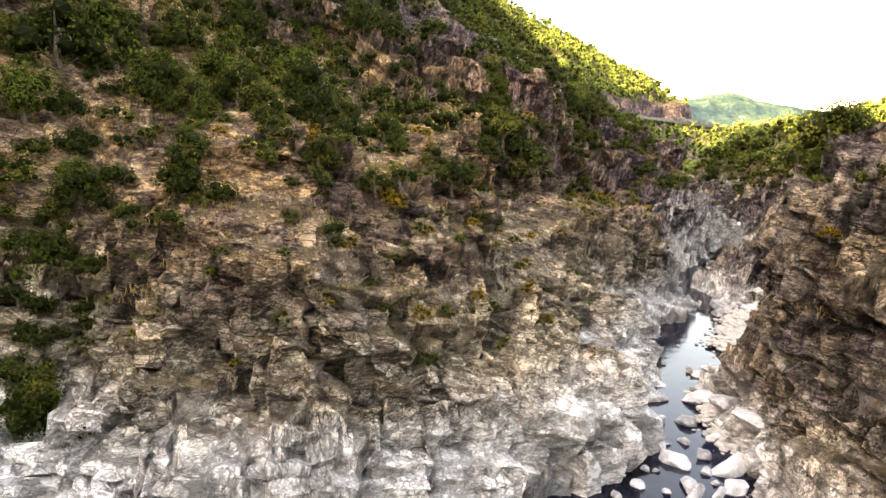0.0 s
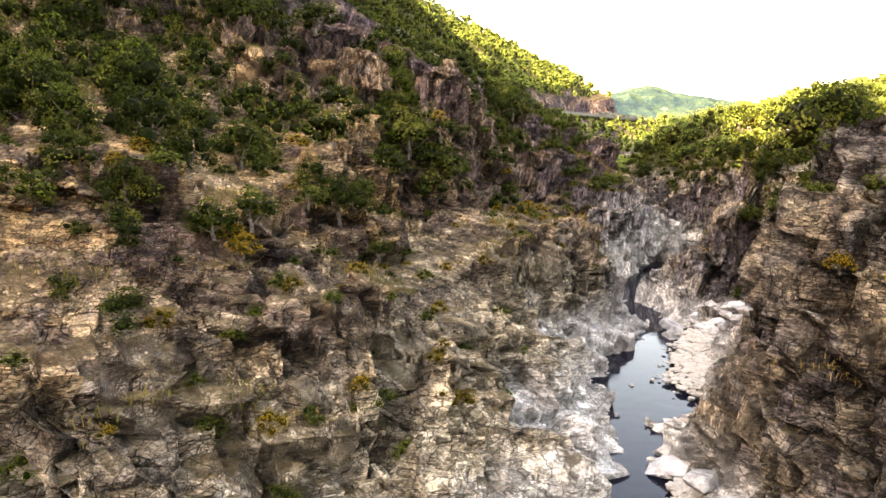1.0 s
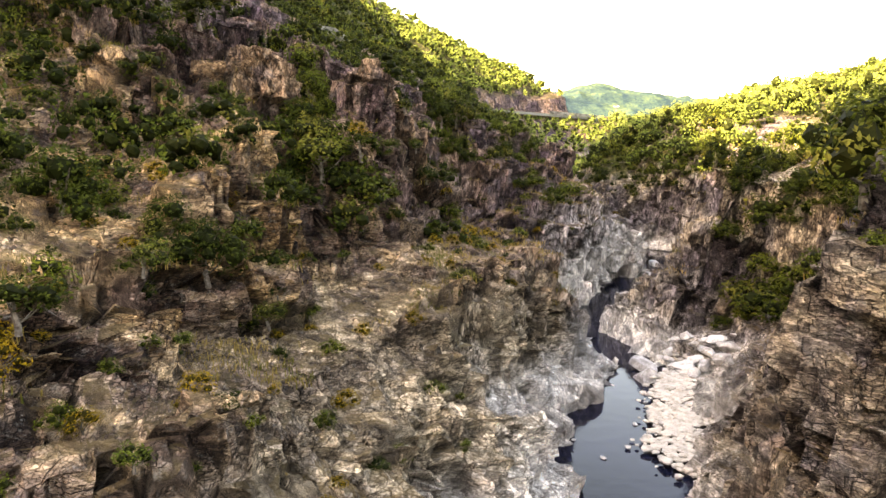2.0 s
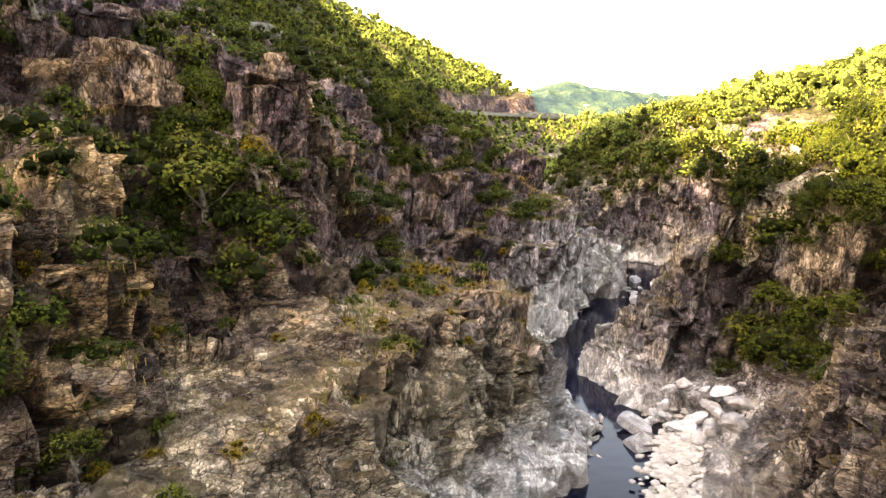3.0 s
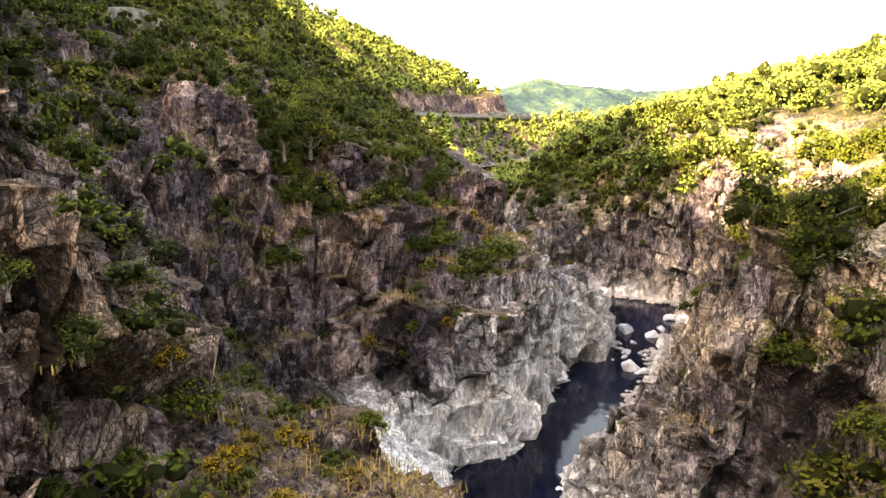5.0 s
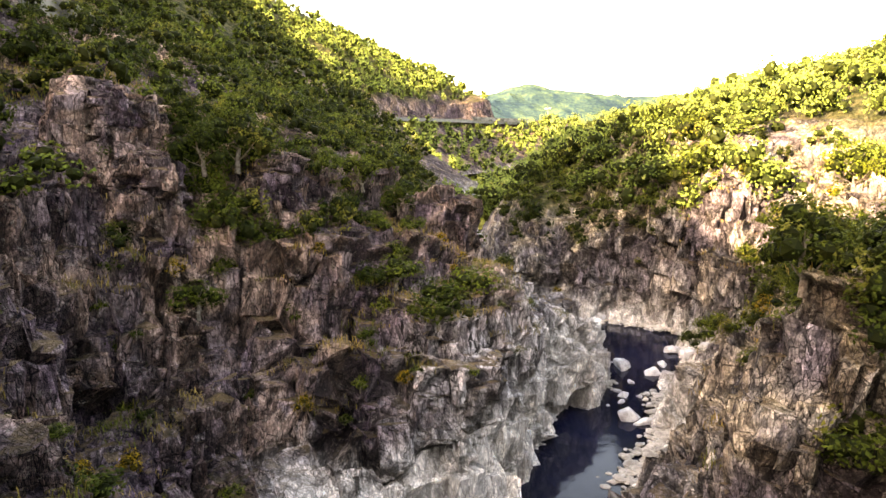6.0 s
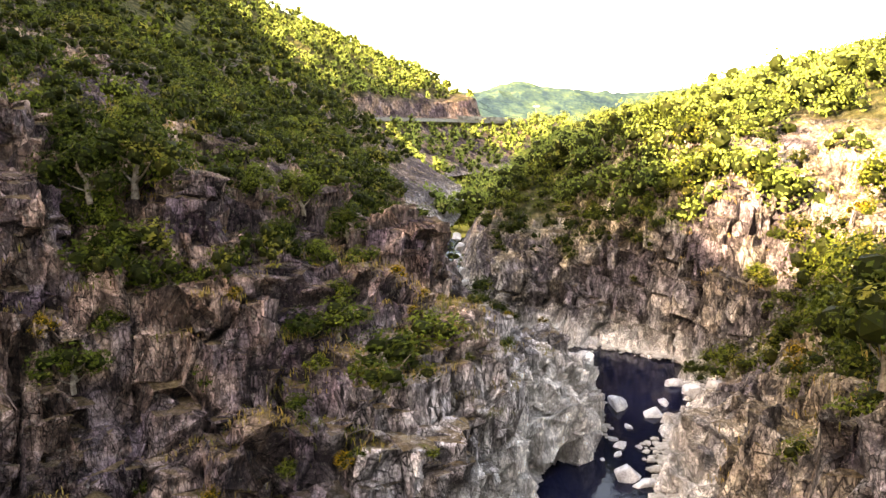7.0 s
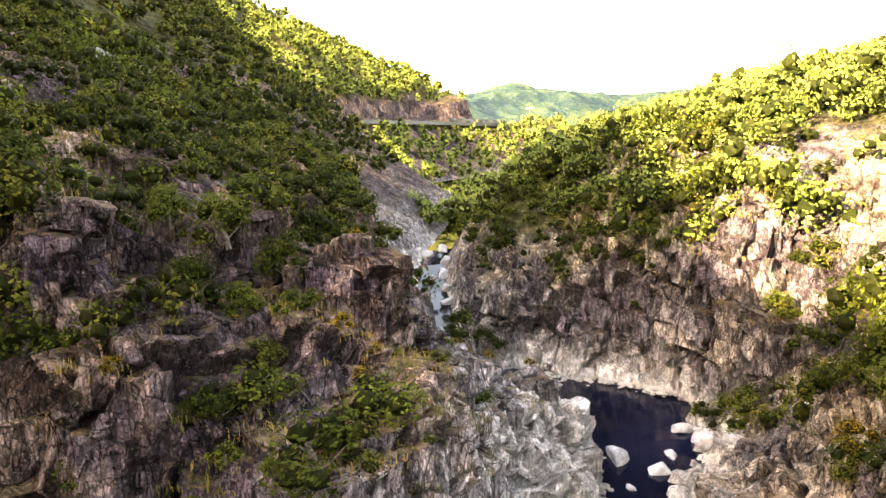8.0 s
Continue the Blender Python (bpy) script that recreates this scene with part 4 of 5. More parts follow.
def places(sheet, n, count, keep, gap, seed):
    """Random places on a sheet, by area, where keep(p, normal) allows them, with gaps between them."""
    rng = np.random.default_rng(seed)
    du = np.linalg.norm(np.gradient(sheet, axis=1), axis=-1)
    dv = np.linalg.norm(np.gradient(sheet, axis=0), axis=-1)
    p, q = sheet.reshape(-1, 3), n.reshape(-1, 3)
    w = (du * dv).ravel() * keep(p, q)
    chosen, grid = [], {}
    for i in rng.choice(len(p), size=count, p=w / w.sum()):
        g = gap * (0.7 + 0.6 * rng.random())
        cell = tuple(int(v // gap) for v in p[i])
        near = [o for a in (-1, 0, 1) for b in (-1, 0, 1) for c in (-1, 0, 1) for o in grid.get((cell[0] + a, cell[1] + b, cell[2] + c), ())]
        if all((o - p[i]) @ (o - p[i]) > g * g for o in near):
            grid.setdefault(cell, []).append(p[i])
            chosen.append(p[i])
    return np.array(chosen)


def clumps(p, size, salt):
    return fbm(p / size, 3, salt)


def crags(p):
    """The bare rock heads that stand out of the left slope."""
    out = 0 * p[:, 0]
    for x, y, r in line("11.2,78.0,5.0 19.0,80.6,2.2 26.8,83.6,2.6 6.8,54,2.8 -0.8,53.5,3.6"):
        out = np.maximum(out, 1 - smooth(0.75, 1.1, np.hypot(p[:, 0] - x, p[:, 1] - y) / r))
    return out


def left_slope(p, n):
    crag = ((p[:, 1] > 58) & (p[:, 1] < 90)) * 3.0
    high = smooth(9.0, 15.0, p[:, 2] - crag + 2.5 * clumps(p, 5.0, 90)) * (p[:, 2] > 7.5)
    thick = ((p[:, 1] < 62) & (p[:, 2] > 11.5)) * 0.85
    edge = smooth(-15.5, -18.5, p[:, 0]) * (p[:, 2] > 1.5) * (p[:, 1] < 34)
    high = np.maximum(high * (1 + 1.6 * smooth(-8.0, -13.0, p[:, 0])), 2.0 * edge)
    thick = thick + 0.7 * edge
    seen = (p[:, 0] > -32) & (p[:, 1] > 18) & (p[:, 1] < 128) & (p[:, 2] < 34)
    return high * seen * (1 - 0.97 * crags(p)) * smooth(0.12, 0.5, n[:, 2]) * smooth(-0.5, 0.15, clumps(p, 7.0, 91) + thick + 0.35 * (p[:, 1] > 80)) * (1 + 2 * (p[:, 1] > 80)) + 1e-9


def left_ledges(p, n):
    seen = (p[:, 0] > -20) & (p[:, 1] > 18) & (p[:, 1] < 110) & (p[:, 2] > 4.5) & (p[:, 2] < 15)
    return seen * smooth(0.35, 0.7, n[:, 2]) + 1e-9


def cliff_patch(p):
    """The bare sunlit cliff below the right-hand wood."""
    x, y = p[:, 0] + 4 * clumps(p, 6.0, 98), p[:, 1]
    return smooth(49, 51, x) * (1 - smooth(59, 63, x)) * smooth(77, 80, y) * (1 - smooth(91, 95, y))


def right_slope(p, n):
    foot = np.where((p[:, 1] > 68) & (p[:, 1] < 82) & (p[:, 0] > 44), 4.5, 8.5)
    high = smooth(foot, foot + 4.0, p[:, 2] + 2.0 * clumps(p, 5.0, 92))
    seen = (p[:, 1] > 12) & (p[:, 1] < 120) & (p[:, 0] < 60) & ((p[:, 1] > 46) | (p[:, 2] > 11.5))
    bare = 1 - 0.92 * smooth(-0.1, 0.25, clumps(p, 9.0, 93)) * ((p[:, 1] > 76) & (p[:, 1] < 100))
    wooded = (p[:, 1] > 94) * (p[:, 2] > 7.0 + 1.5 * clumps(p, 4.0, 97))
    return np.maximum(high * bare, 3.0 * wooded) * seen * (1 - 0.9 * cliff_patch(p)) * smooth(0.1, 0.45, n[:, 2]) + 1e-9


def wood(name, foot, radius, cards, size, leaf, label, seed, lobes=8):
    """Far woods as one mesh: a lobed leafy crown for each tree, in a shade of green of its own."""
    rng = np.random.default_rng(seed)
    models = [leaf_cloud(np.random.default_rng(seed + 100 + k), cards, size, lobes, 0.95) for k in range(6)]
    verts, faces, tones, inner_shades, at = [], [], [], [], 0
    for p in foot:
        r, turn = radius * rng.uniform(0.55, 1.35), rng.uniform(0, 2 * np.pi)
        v, f, inside = models[int(rng.integers(0, 6))]
        c, s = math.cos(turn), math.sin(turn)
        v = v @ np.array([[c, s, 0], [-s, c, 0], [0, 0, 1]])
        verts.append(v * (r, r, r * rng.uniform(0.8, 1.25)) + p + (0, 0, 0.5 * r))
        faces.append(f + at)
        tones.append(np.full(len(v), rng.random()))
        inner_shades.append(inside)
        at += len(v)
    ob = mesh_object(name, np.concatenate(verts), np.concatenate(faces), leaf, None, np.concatenate(tones), np.concatenate(inner_shades))
    return tagged(ob, label, "woods", kind="stuff")


left_feet = places(left_sheet, left_n, 4200, left_slope, 1.55, 1)
single = left_feet[:, 1] < 41
for p in left_feet[single]:
    kind = "ossossb"[int(plant_rng.integers(0, 7))]
    plant(kind, *p, float(plant_rng.uniform(0.9, 2.0) if kind == "o" else plant_rng.uniform(0.5, 1.25)))
for p in places(left_sheet, left_n, 420, left_ledges, 1.2, 2):
    kind = "sbabab"[int(plant_rng.integers(0, 6))]
    plant(kind, *p, float(plant_rng.uniform(0.25, 0.65)))
right_feet = places(right_sheet, right_n, 1400, right_slope, 1.9, 3)
for p in right_feet[right_feet[:, 1] < 76]:
    kind = "oossb"[int(plant_rng.integers(0, 5))]
    plant(kind, *p, float(plant_rng.uniform(1.0, 2.3) if kind == "o" else plant_rng.uniform(0.5, 1.3)))
wood("left_slope_scrub", left_feet[~single], 1.3, 230, 0.07, LEAF_OAK, "dense dark green oak scrub on the upper slope", 8)
wood("right_slope_scrub", right_feet[right_feet[:, 1] >= 76], 1.6, 300, 0.062, LEAF_OAK, "green oak scrub on the rocky hillside", 9)


def right_hill(p, n):
    bare = 1 - 0.96 * smooth(0.15, 0.4, clumps(p, 10.0, 94)) * (p[:, 0] < 75) * (p[:, 1] < 112)
    bare = bare * (1 - 0.95 * cliff_patch(p))
    return (p[:, 2] > 10.5) * (p[:, 1] > 70) * (p[:, 0] > 50) * (p[:, 0] < 125) * bare + 1e-9


def left_ridge(p, n):
    return (p[:, 2] > 13) * ((p[:, 1] > 112) | (p[:, 2] > 30)) * (p[:, 1] > 40) * (p[:, 0] > -60) * (p[:, 2] < 75) * smooth(-0.7, -0.2, clumps(p, 9.0, 95)) + 1e-9


def cut_hill(p, n):
    return (p[:, 2] > 27.5) * (p[:, 1] < 312) * smooth(-0.8, -0.4, clumps(p, 10.0, 96)) * (n[:, 2] > 0.25) + 1.5 * (p[:, 2] < 19.8) * (p[:, 2] > 8.2) + 1e-9


far_n = grid_normals(far_sheet)
wood("right_hill_wood", places(right_sheet, right_n, 3600, right_hill, 2.7, 4), 2.4, 300, 0.06, LEAF_SUNLIT, "sunlit yellow-green oak wood covering the hillside", 4)
wood("left_ridge_wood", places(left_sheet, left_n, 3600, left_ridge, 2.5, 5), 2.1, 75, 0.108, LEAF_OAK, "dense oak wood on the shaded ridge", 5, 6)
wood("far_hill_wood", places(far_sheet, far_n, 6500, cut_hill, 2.5, 6), 2.6, 55, 0.12, LEAF_SUNLIT, "sunlit wood above and below the road", 6, 5)

valley_rng = np.random.default_rng(12)
valley = np.stack([valley_rng.uniform(40, 125, 420), valley_rng.uniform(150, 236, 420), np.full(420, 6.0)], 1)
valley = valley[np.abs(valley[:, 0] - 40 - 0.75 * (valley[:, 1] - 146)) < 30]
k = np.arange(60)
screen = np.stack([42 + 0.42 * k, 150 + 0.28 * k + 3 * valley_rng.random(60), np.full(60, 3.2)], 1)
valley = np.concatenate([valley, screen])
wood("valley_wood", valley, 2.6, 100, 0.108, LEAF_SUNLIT, "sunlit trees filling the valley floor upstream", 7)


# ---- dry grass ----
def grass_material():
    m, nodes, links = material("dry_grass", 0.8)
    geo = nodes.new("ShaderNodeNewGeometry")
    n = node_noise(nodes, links, geo.outputs["Position"], 0.3, 3, 0.6)
    r = ramp(nodes, [(0.4, (0.08, 0.085, 0.015)), (0.5, (0.19, 0.13, 0.035)), (0.6, (0.32, 0.21, 0.07))])
    links.new(maths(nodes, links, "MULTIPLY_ADD", geo.outputs["Random Per Island"], 0.12, maths(nodes, links, "ADD", n.outputs[0], -0.06)), r.inputs[0])
    links.new(r.outputs[0], nodes["Principled BSDF"].inputs["Base Color"])
    return m


DRY_GRASS = grass_material()


def grass_tufts(name, feet, height, seed, label):
    """Tufts of bent blades, each blade a tapered strip of two faces."""
    rng = np.random.default_rng(seed)
    blades = 18
    root = np.repeat(feet, blades, 0)
    count = len(root)
    root = root + rng.normal(scale=0.3, size=(count, 3)) * (1, 1, 0.12)
    turn = rng.uniform(0, 2 * np.pi, count)
    out = np.stack([np.cos(turn), np.sin(turn), 0 * turn], 1)
    side = np.stack([-np.sin(turn), np.cos(turn), 0 * turn], 1) * 0.014
    h = height * rng.uniform(0.5, 1.3, (count, 1))
    up = np.array((0, 0, 1.0))
    lean = rng.uniform(0.4, 1.7, (count, 1))
    middle = root + up * h * 0.6 + out * h * 0.3 * lean
    tip = root + up * h * (1 - 0.35 * lean) + out * h * lean
    v = np.stack([root - side - up * 0.1, root + side - up * 0.1, middle + side, middle - side, tip], 1).reshape(-1, 3)
    k = 5 * np.arange(count)[:, None]
    f = np.concatenate([k + (0, 1, 2), k + (0, 2, 3), k + (3, 2, 4)])
    return tagged(mesh_object(name, v, f, DRY_GRASS), label, "grass", kind="stuff")


def left_grass(p, n):
    seen = (p[:, 0] > -22) & (p[:, 1] > 18) & (p[:, 1] < 100) & (p[:, 2] > 5.5) & (p[:, 2] < 22)
    return seen * smooth(0.55, 0.85, n[:, 2]) * smooth(0.0, 0.45, clumps(p, 4.5, 33)) + 1e-9


def right_grass(p, n):
    seen = (p[:, 0] < 62) & (p[:, 1] > 20) & (p[:, 1] < 100) & (p[:, 2] > 5.0)
    return seen * smooth(0.55, 0.85, n[:, 2]) * smooth(-0.1, 0.4, clumps(p, 4.5, 34)) + 1e-9


grass_tufts("dry_grass", places(left_sheet, grid_normals(left_sheet), 2600, left_grass, 0.35, 41), 0.2, 42, "golden dry grass tufts on the ledges")
grass_tufts("dry_grass", places(right_sheet, grid_normals(right_sheet), 1500, right_grass, 0.35, 43), 0.2, 44, "golden dry grass tufts along the spur")


# ---- boulders, gravel, road ----
def stone_material(name, dark, light):
    m, nodes, links = material(name, 0.8)
    geo = nodes.new("ShaderNodeNewGeometry")
    info = nodes.new("ShaderNodeObjectInfo")
    n = node_noise(nodes, links, geo.outputs["Position"], 2.2, 7, 0.65)
    f = node_noise(nodes, links, geo.outputs["Position"], 14.0, 5, 0.7)
    r = ramp(nodes, [(0.38, dark), (0.5, tuple((a + b) / 2 for a, b in zip(dark, light))), (0.62, light)])
    links.new(maths(nodes, links, "MULTIPLY_ADD", n.outputs[0], 0.65, maths(nodes, links, "MULTIPLY_ADD", info.outputs["Random"], 0.14, maths(nodes, links, "MULTIPLY_ADD", f.outputs[0], 0.35, -0.07))), r.inputs[0])
    links.new(r.outputs[0], nodes["Principled BSDF"].inputs["Base Color"])
    bump = nodes.new("ShaderNodeBump")
    bump.inputs["Strength"].default_value, bump.inputs["Distance"].default_value = 0.6, 0.06
    links.new(f.outputs[0], bump.inputs["Height"])
    links.new(bump.outputs[0], nodes["Principled BSDF"].inputs["Normal"])
    return m


BOULDER = stone_material("river_boulder", (0.24, 0.225, 0.215), (0.66, 0.64, 0.62))
GRAVEL = stone_material("river_gravel", (0.22, 0.195, 0.165), (0.56, 0.51, 0.45))


def boulder_mesh(seed):
    """A water-worn block: a sphere cut by a few flat faces and roughened."""
    rng = np.random.default_rng(seed)
    bm = bmesh.new()
    bmesh.ops.create_icosphere(bm, subdivisions=3, radius=1.0)
    v = np.array([p.co[:] for p in bm.verts])
    for k in range(16):
        n = rng.normal(size=3)
        n /= np.linalg.norm(n)
        cut = rng.uniform(0.42, 0.8)
        over = np.maximum(v @ n - cut, 0)
        v -= over[:, None] * n * 0.97
    v *= 1 + 0.06 * fbm(v * 2.1 + seed, 3, 11)[:, None]
    v *= (rng.uniform(0.95, 1.3), rng.uniform(0.75, 1.0), rng.uniform(0.55, 0.8))
    for p, co in zip(bm.verts, v):
        p.co = co
    me = bpy.data.meshes.new("boulder")
    bm.to_mesh(me)
    bm.free()
    me.materials.append(BOULDER)
    for poly in me.polygons:
        poly.use_smooth = False
    return me


BOULDERS = [boulder_mesh(200 + k) for k in range(7)]
stone_rng = np.random.default_rng(9)


def boulders(text):
    for x, y, z, r in line(text):
        ob = new("boulder", BOULDERS[int(stone_rng.integers(0, 7))])
        ob.matrix_basis = pose(x, y, z + 0.15 * r, *stone_rng.normal(scale=12, size=2), float(stone_rng.uniform(0, 360)))
        ob.scale = (r * 0.95, r * 0.95, r * 0.95)
        size = "large" if r > 1.0 else ("small" if r < 0.45 else "rounded")
        tagged(ob, size + " white-grey water-worn boulder lying in the river bed", "boulder", group="boulders in the river bed")


boulders("6.4,24.4,1.0,0.37 6.9,24.3,0.7,0.26 8.6,26.6,0.0,0.72 9.2,25.2,0.0,0.78 7.8,24.4,0.0,0.32 10.6,27.4,0.0,0.42 10.9,25.8,-0.0,0.57 11.5,24.3,0.0,0.98 11.0,22.7,0.0,0.80 9.2,22.9,0.0,0.66 10.4,24.2,-0.0,0.41 9.9,29.7,0.0,0.81 13.3,25.6,0.4,0.73 9.1,22.1,0.0,0.52 7.0,22.9,0.0,0.51 5.8,22.0,-0.0,0.37 8.0,22.4,0.0,0.36 10.2,22.3,0.0,0.39 11.6,29.7,0.0,0.95 13.5,29.9,0.9,1.28 13.5,32.7,0.0,1.54 13.5,26.9,1.3,1.08")
boulders("9.2,26.5,-0.0,0.29 12.2,27.9,-0.0,0.43 10.4,23.3,0.0,0.32 6.3,23.0,0.4,0.20 5.4,22.6,0.2,0.23 8.2,24.3,-0.0,0.22 26.9,56.2,0.6,0.88 27.6,55.2,1.1,0.79 25.6,53.4,0.4,0.92 26.3,51.7,1.1,0.73 26.8,50.5,1.8,0.80 25.5,51.4,0.7,0.65 26.1,56.4,0.0,0.62 28.0,51.6,2.2,0.74 24.1,54.9,0.0,1.27 28.2,56.9,1.3,0.63 19.4,46.8,-0.0,0.21 16.1,43.5,0.0,0.19 13.6,39.1,0.0,0.20 15.5,45.7,-0.0,0.20 28.5,55.4,1.5,0.61 28.1,53.2,2.2,0.75")
boulders("26.5,53.3,0.9,0.63 23.3,53.1,0.0,1.17 29.5,51.9,2.2,0.52 25.9,55.2,0.4,0.45 27.3,53.3,1.5,0.58 26.8,51.7,1.8,0.50 30.2,53.5,1.9,0.48 29.8,53.8,2.2,0.39 29.7,55.8,1.8,0.44 27.4,57.4,1.0,0.51 26.3,57.4,0.4,0.75 42.5,89.0,-0.0,1.06 41.3,85.9,0.0,0.37 41.3,89.6,0.0,0.26 47.8,90.5,0.0,0.80 47.0,87.7,0.7,1.02 46.1,84.1,2.3,0.74 45.2,102.9,1.1,0.60 45.1,104.0,0.5,0.35 47.3,101.3,0.0,1.03 48.5,100.4,0.2,0.85 45.2,88.0,0.0,0.54")
boulders("43.6,86.7,0.0,0.77 38.0,80.5,0.0,0.93 39.5,83.9,-0.0,0.50 39.6,84.7,-0.0,0.36 38.4,79.6,0.0,0.59 39.8,80.7,0.0,0.48 38.8,82.9,-0.0,0.42 37.8,82.8,0.0,0.21 40.4,83.3,0.0,0.29 37.5,77.2,0.0,0.50 39.0,78.6,0.0,0.58")


def gravel_bar(name, along, width, seed, label):
    """A low bank of loose stones beside the water, as one mesh of small worn blocks."""
    rng = np.random.default_rng(seed)
    base = boulder_verts
    verts, faces, at = [], [], 0
    path = glide(np.array(along, float)[:, None, :], [20] * (len(along) - 1))[:, 0]
    for k in range(int(len(path) * width * 6)):
        i = int(rng.integers(0, len(path)))
        off = rng.normal(scale=width * 0.33, size=2)
        r = rng.uniform(0.08, 0.3) * (1.6 if rng.random() < 0.06 else 1)
        c, s = math.cos(k), math.sin(k)
        v = base @ np.array([[c, s, 0], [-s, c, 0], [0, 0, 1]]) * r * (1, 1, rng.uniform(0.5, 0.8))
        lift = path[i, 2] - 0.12 * float(np.hypot(*off)) + 0.05
        verts.append(v + (path[i, 0] + off[0], path[i, 1] + off[1], lift))
        faces.append(boulder_faces + at)
        at += len(v)
    ob = mesh_object(name, np.concatenate(verts), np.concatenate(faces), GRAVEL)
    return tagged(ob, label, "gravel", kind="stuff")


def pebble():
    bm = bmesh.new()
    bmesh.ops.create_icosphere(bm, subdivisions=1, radius=1.0)
    v = np.array([p.co[:] for p in bm.verts]) * (1.15, 0.9, 0.75)
    f = np.array([[q.index for q in p.verts] for p in bm.faces])
    bm.free()
    return v * (1 + 0.1 * np.sin(v[:, [1, 2, 0]] * 5)), f


boulder_verts, boulder_faces = pebble()
gravel_bar("gravel_beach", line("19.5,42,.35 21.5,46,.4 23.5,49.5,.5 26,52.5,.6"), 2.6, 21, "pale gravel beach beside the river pool")
gravel_bar("gravel_beach", line("28,55,.9 31,56,1.4 33,54,2.4"), 2.8, 22, "bank of white river stones under the spur")
gravel_bar("gravel_beach", line("44.5,103,.05 48,100,.1 50.5,95.5,.25"), 1.1, 23, "thin white gravel strip along the far pool")
gravel_bar("gravel_beach", line("39.5,86,.05 39.6,90,.15 38.5,95,.2"), 1.3, 24, "white gravel bar at the spur's foot")
gravel_bar("gravel_beach", line("33.5,73.5,.05 38,77,.25 41.5,82.5,.2"), 1.8, 25, "loose pale stones along the pool's edge")
gravel_bar("gravel_beach", line("12.5,27,.0 13.5,30.5,.3 15,34,.3"), 1.5, 26, "white stones beside the stream")

# the slab shoals in the stream
CONCRETE, c_nodes, c_links = material("weathered_concrete", 0.85)
c_geo = c_nodes.new("ShaderNodeNewGeometry")
c_noise = node_noise(c_nodes, c_links, c_geo.outputs["Position"], 0.8, 7, 0.65)
c_ramp = ramp(c_nodes, [(0.40, (0.06, 0.057, 0.052)), (0.58, (0.19, 0.18, 0.165))])
c_links.new(c_noise.outputs[0], c_ramp.inputs[0])
c_links.new(c_ramp.outputs[0], c_nodes["Principled BSDF"].inputs["Base Color"])
ASPHALT, a_nodes, a_links = material("asphalt", 0.9)
a_geo = a_nodes.new("ShaderNodeNewGeometry")
a_noise = node_noise(a_nodes, a_links, a_geo.outputs["Position"], 3.0, 6, 0.7)
a_ramp = ramp(a_nodes, [(0.35, (0.09, 0.09, 0.088)), (0.65, (0.2, 0.195, 0.185))])
a_links.new(a_noise.outputs[0], a_ramp.inputs[0])
a_links.new(a_ramp.outputs[0], a_nodes["Principled BSDF"].inputs["Base Color"])
METAL, m_nodes, m_links = material("galvanised_steel", 0.5)
m_nodes["Principled BSDF"].inputs["Base Color"].default_value = (0.62, 0.62, 0.6, 1)
m_nodes["Principled BSDF"].inputs["Metallic"].default_value = 0.3


def ribbon(path, profile):
    """Sweeps a profile of (sideways, up) along a path, upright."""
    path = np.array(path, float)
    ahead = np.gradient(path[:, :2], axis=0)
    ahead /= np.linalg.norm(ahead, axis=1, keepdims=True)
    side = np.stack([-ahead[:, 1], ahead[:, 0], 0 * ahead[:, 0]], 1)
    return np.stack([path + side * a + (0, 0, b) for a, b in profile], 1)


def swept(name, path, profile, mat, parent=None):
    p = ribbon(path, profile)
    return mesh_object(name, p.reshape(-1, 3), grid_faces(*p.shape[:2]), mat, parent)


ROAD = glide(np.array(line("13,112,26.2 13.4,115,26.1 14,118,26 22,145,25.2 26,180,24.4 40,207,23.5 60,225.5,23.1 80,236.5,22.2 94,243,21.4 103,252,21.0 112,266,20.6 125,290,20"))[:, None, :], [14] * 11)[:, 0]
road = tagged(swept("road", ROAD, [(-3.0, -1.6), (-3.0, -0.75), (3.0, -0.75), (3.0, -1.2)], ASPHALT), "narrow mountain road cut into the hillside", "road", kind="structure")
wall_path = ROAD[97:]
tagged(swept("parapet_wall", wall_path, [(-3.35, -0.9), (-3.3, 0.1), (-3.05, 0.1), (-3.0, -0.5)], CONCRETE), "low pale parapet wall along the road's edge", "wall", kind="structure")
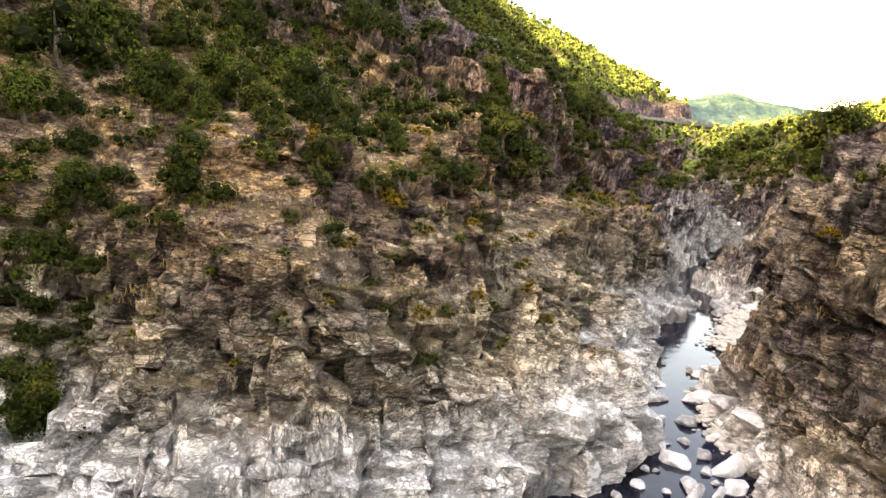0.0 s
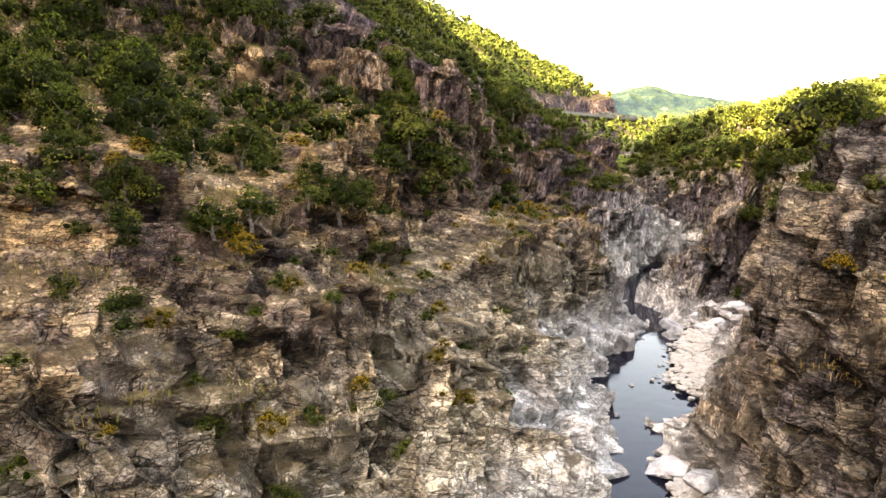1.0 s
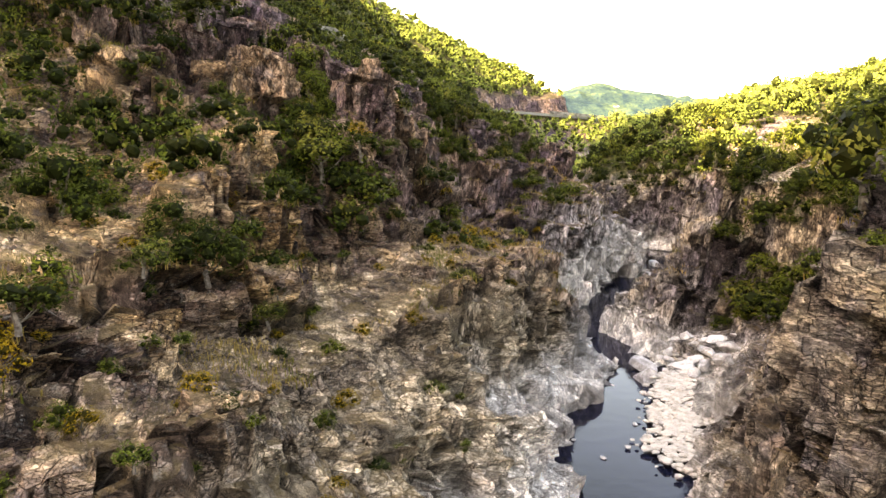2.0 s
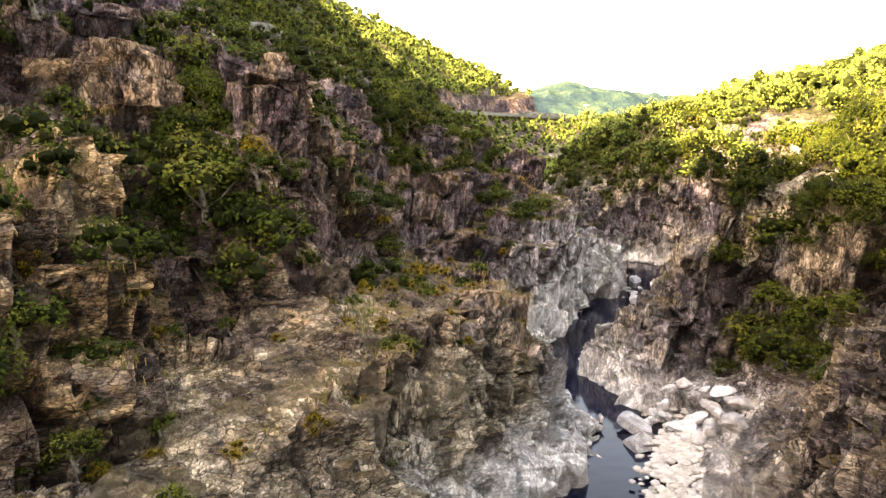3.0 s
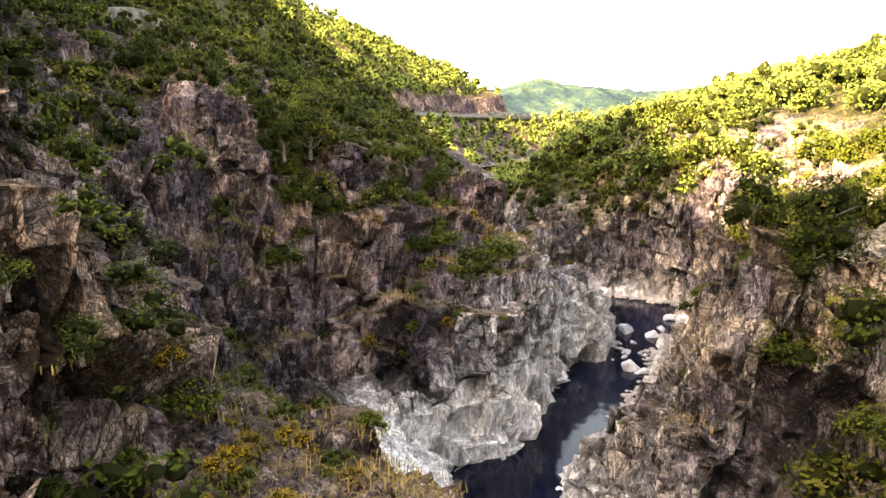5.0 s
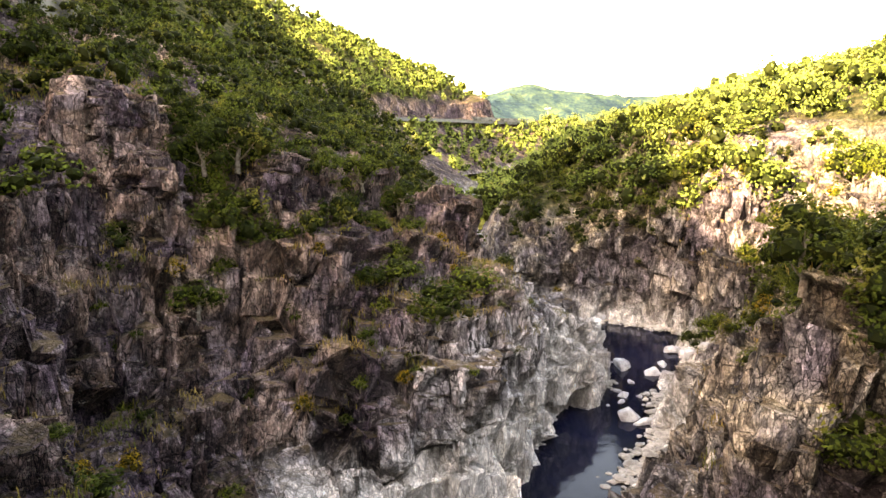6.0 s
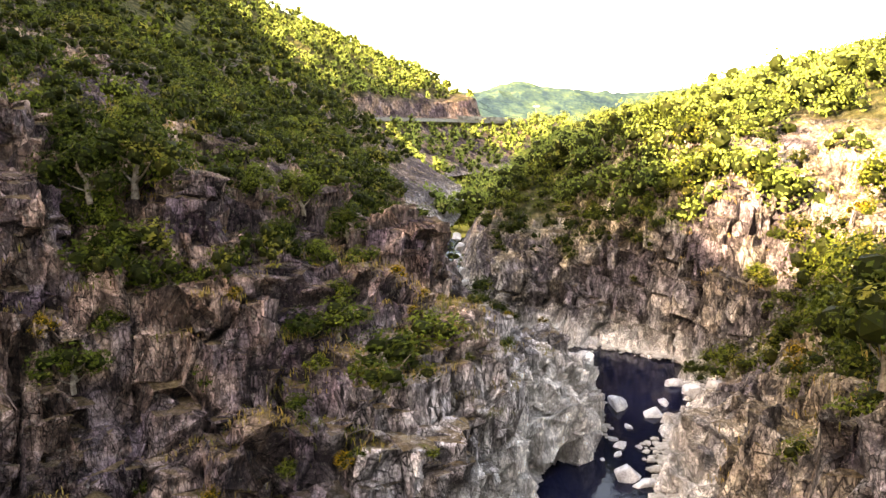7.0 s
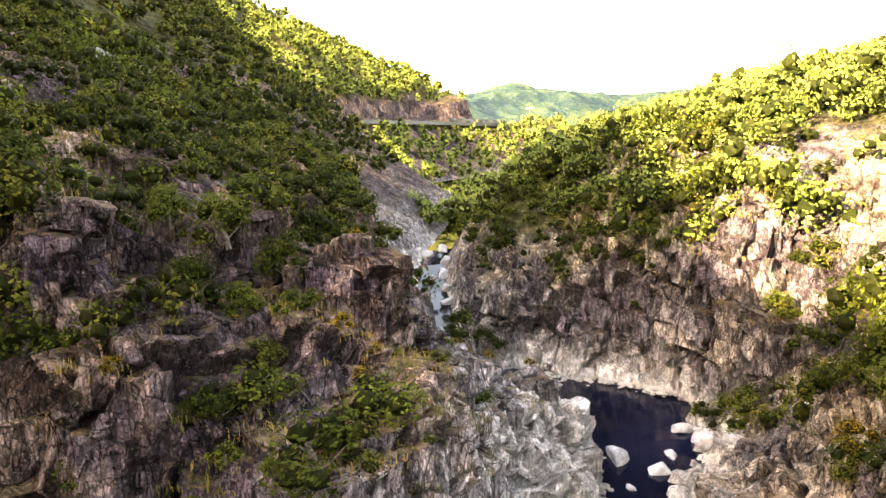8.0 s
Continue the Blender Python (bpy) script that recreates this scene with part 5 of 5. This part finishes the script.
near_wall = glide(np.array(line("2.4,95.8,26.2 4.2,96.2,27.2 6.5,97.5,27.3 8.6,100,26.3"))[:, None, :], [8] * 3)[:, 0]
tagged(swept("retaining_wall", near_wall, [(-0.35, -3.6), (-0.2, 0), (0.25, 0.05), (0.3, -3.0)], CONCRETE), "grey weathered retaining wall on the wooded slope", "wall", kind="structure")


def utility_pole(x, y, z, height):
    """A concrete pole with a crossarm and insulators."""
    base = new("utility_pole")
    base.location = (x, y, z)

    def box(name, at, size, taper=1.0):
        bm = bmesh.new()
        bmesh.ops.create_cube(bm, size=1.0)
        for v in bm.verts:
            k = taper if v.co.z > 0 else 1.0
            v.co = Vector((v.co.x * size[0] * k, v.co.y * size[1] * k, v.co.z * size[2])) + Vector(at)
        bmesh.ops.bevel(bm, geom=bm.edges[:], offset=0.02, segments=1, affect="EDGES")
        me = bpy.data.meshes.new(name)
        bm.to_mesh(me)
        bm.free()
        me.materials.append(CONCRETE if name == "post" else METAL)
        ob = new(name, me)
        ob.parent = base
        return ob

    box("post", (0, 0, height / 2 - 0.5), (0.42, 0.34, height + 1), 0.6)
    box("crossarm", (0, -0.2, height - 0.9), (2.4, 0.16, 0.16))
    for k in (-1.05, -0.5, 0.5, 1.05):
        box("insulator", (k, -0.2, height - 0.68), (0.13, 0.13, 0.3), 0.5)
    return tagged(base, "pale concrete utility pole with a short crossarm beside the road", "utility pole")


boulders("44.6,126,2.2,0.8 45.6,130,2.9,1.1 43.6,122.5,1.6,0.8 47.2,134.5,3.5,0.9 46.0,137.5,3.8,1.1 44.0,129,2.8,0.6 48.5,139.5,4.0,1.0")
utility_pole(122.5, 275.2, 20.1, 6.0)


def dead_log(x, y, z, length, turn, lean):
    """A bare fallen trunk that sticks out of the cliff."""
    rng = np.random.default_rng(3)
    v, f = stem_mesh(rng, length, 0.16, 2)
    ob = mesh_object("dead_log", v, f, BARK)
    ob.matrix_basis = pose(x, y, z, lean, 0, turn)
    return tagged(ob, "bare dead log jutting from the rock face", "log")


dead_log(54.0, 91.6, 10.6, 3.0, 60, 78)
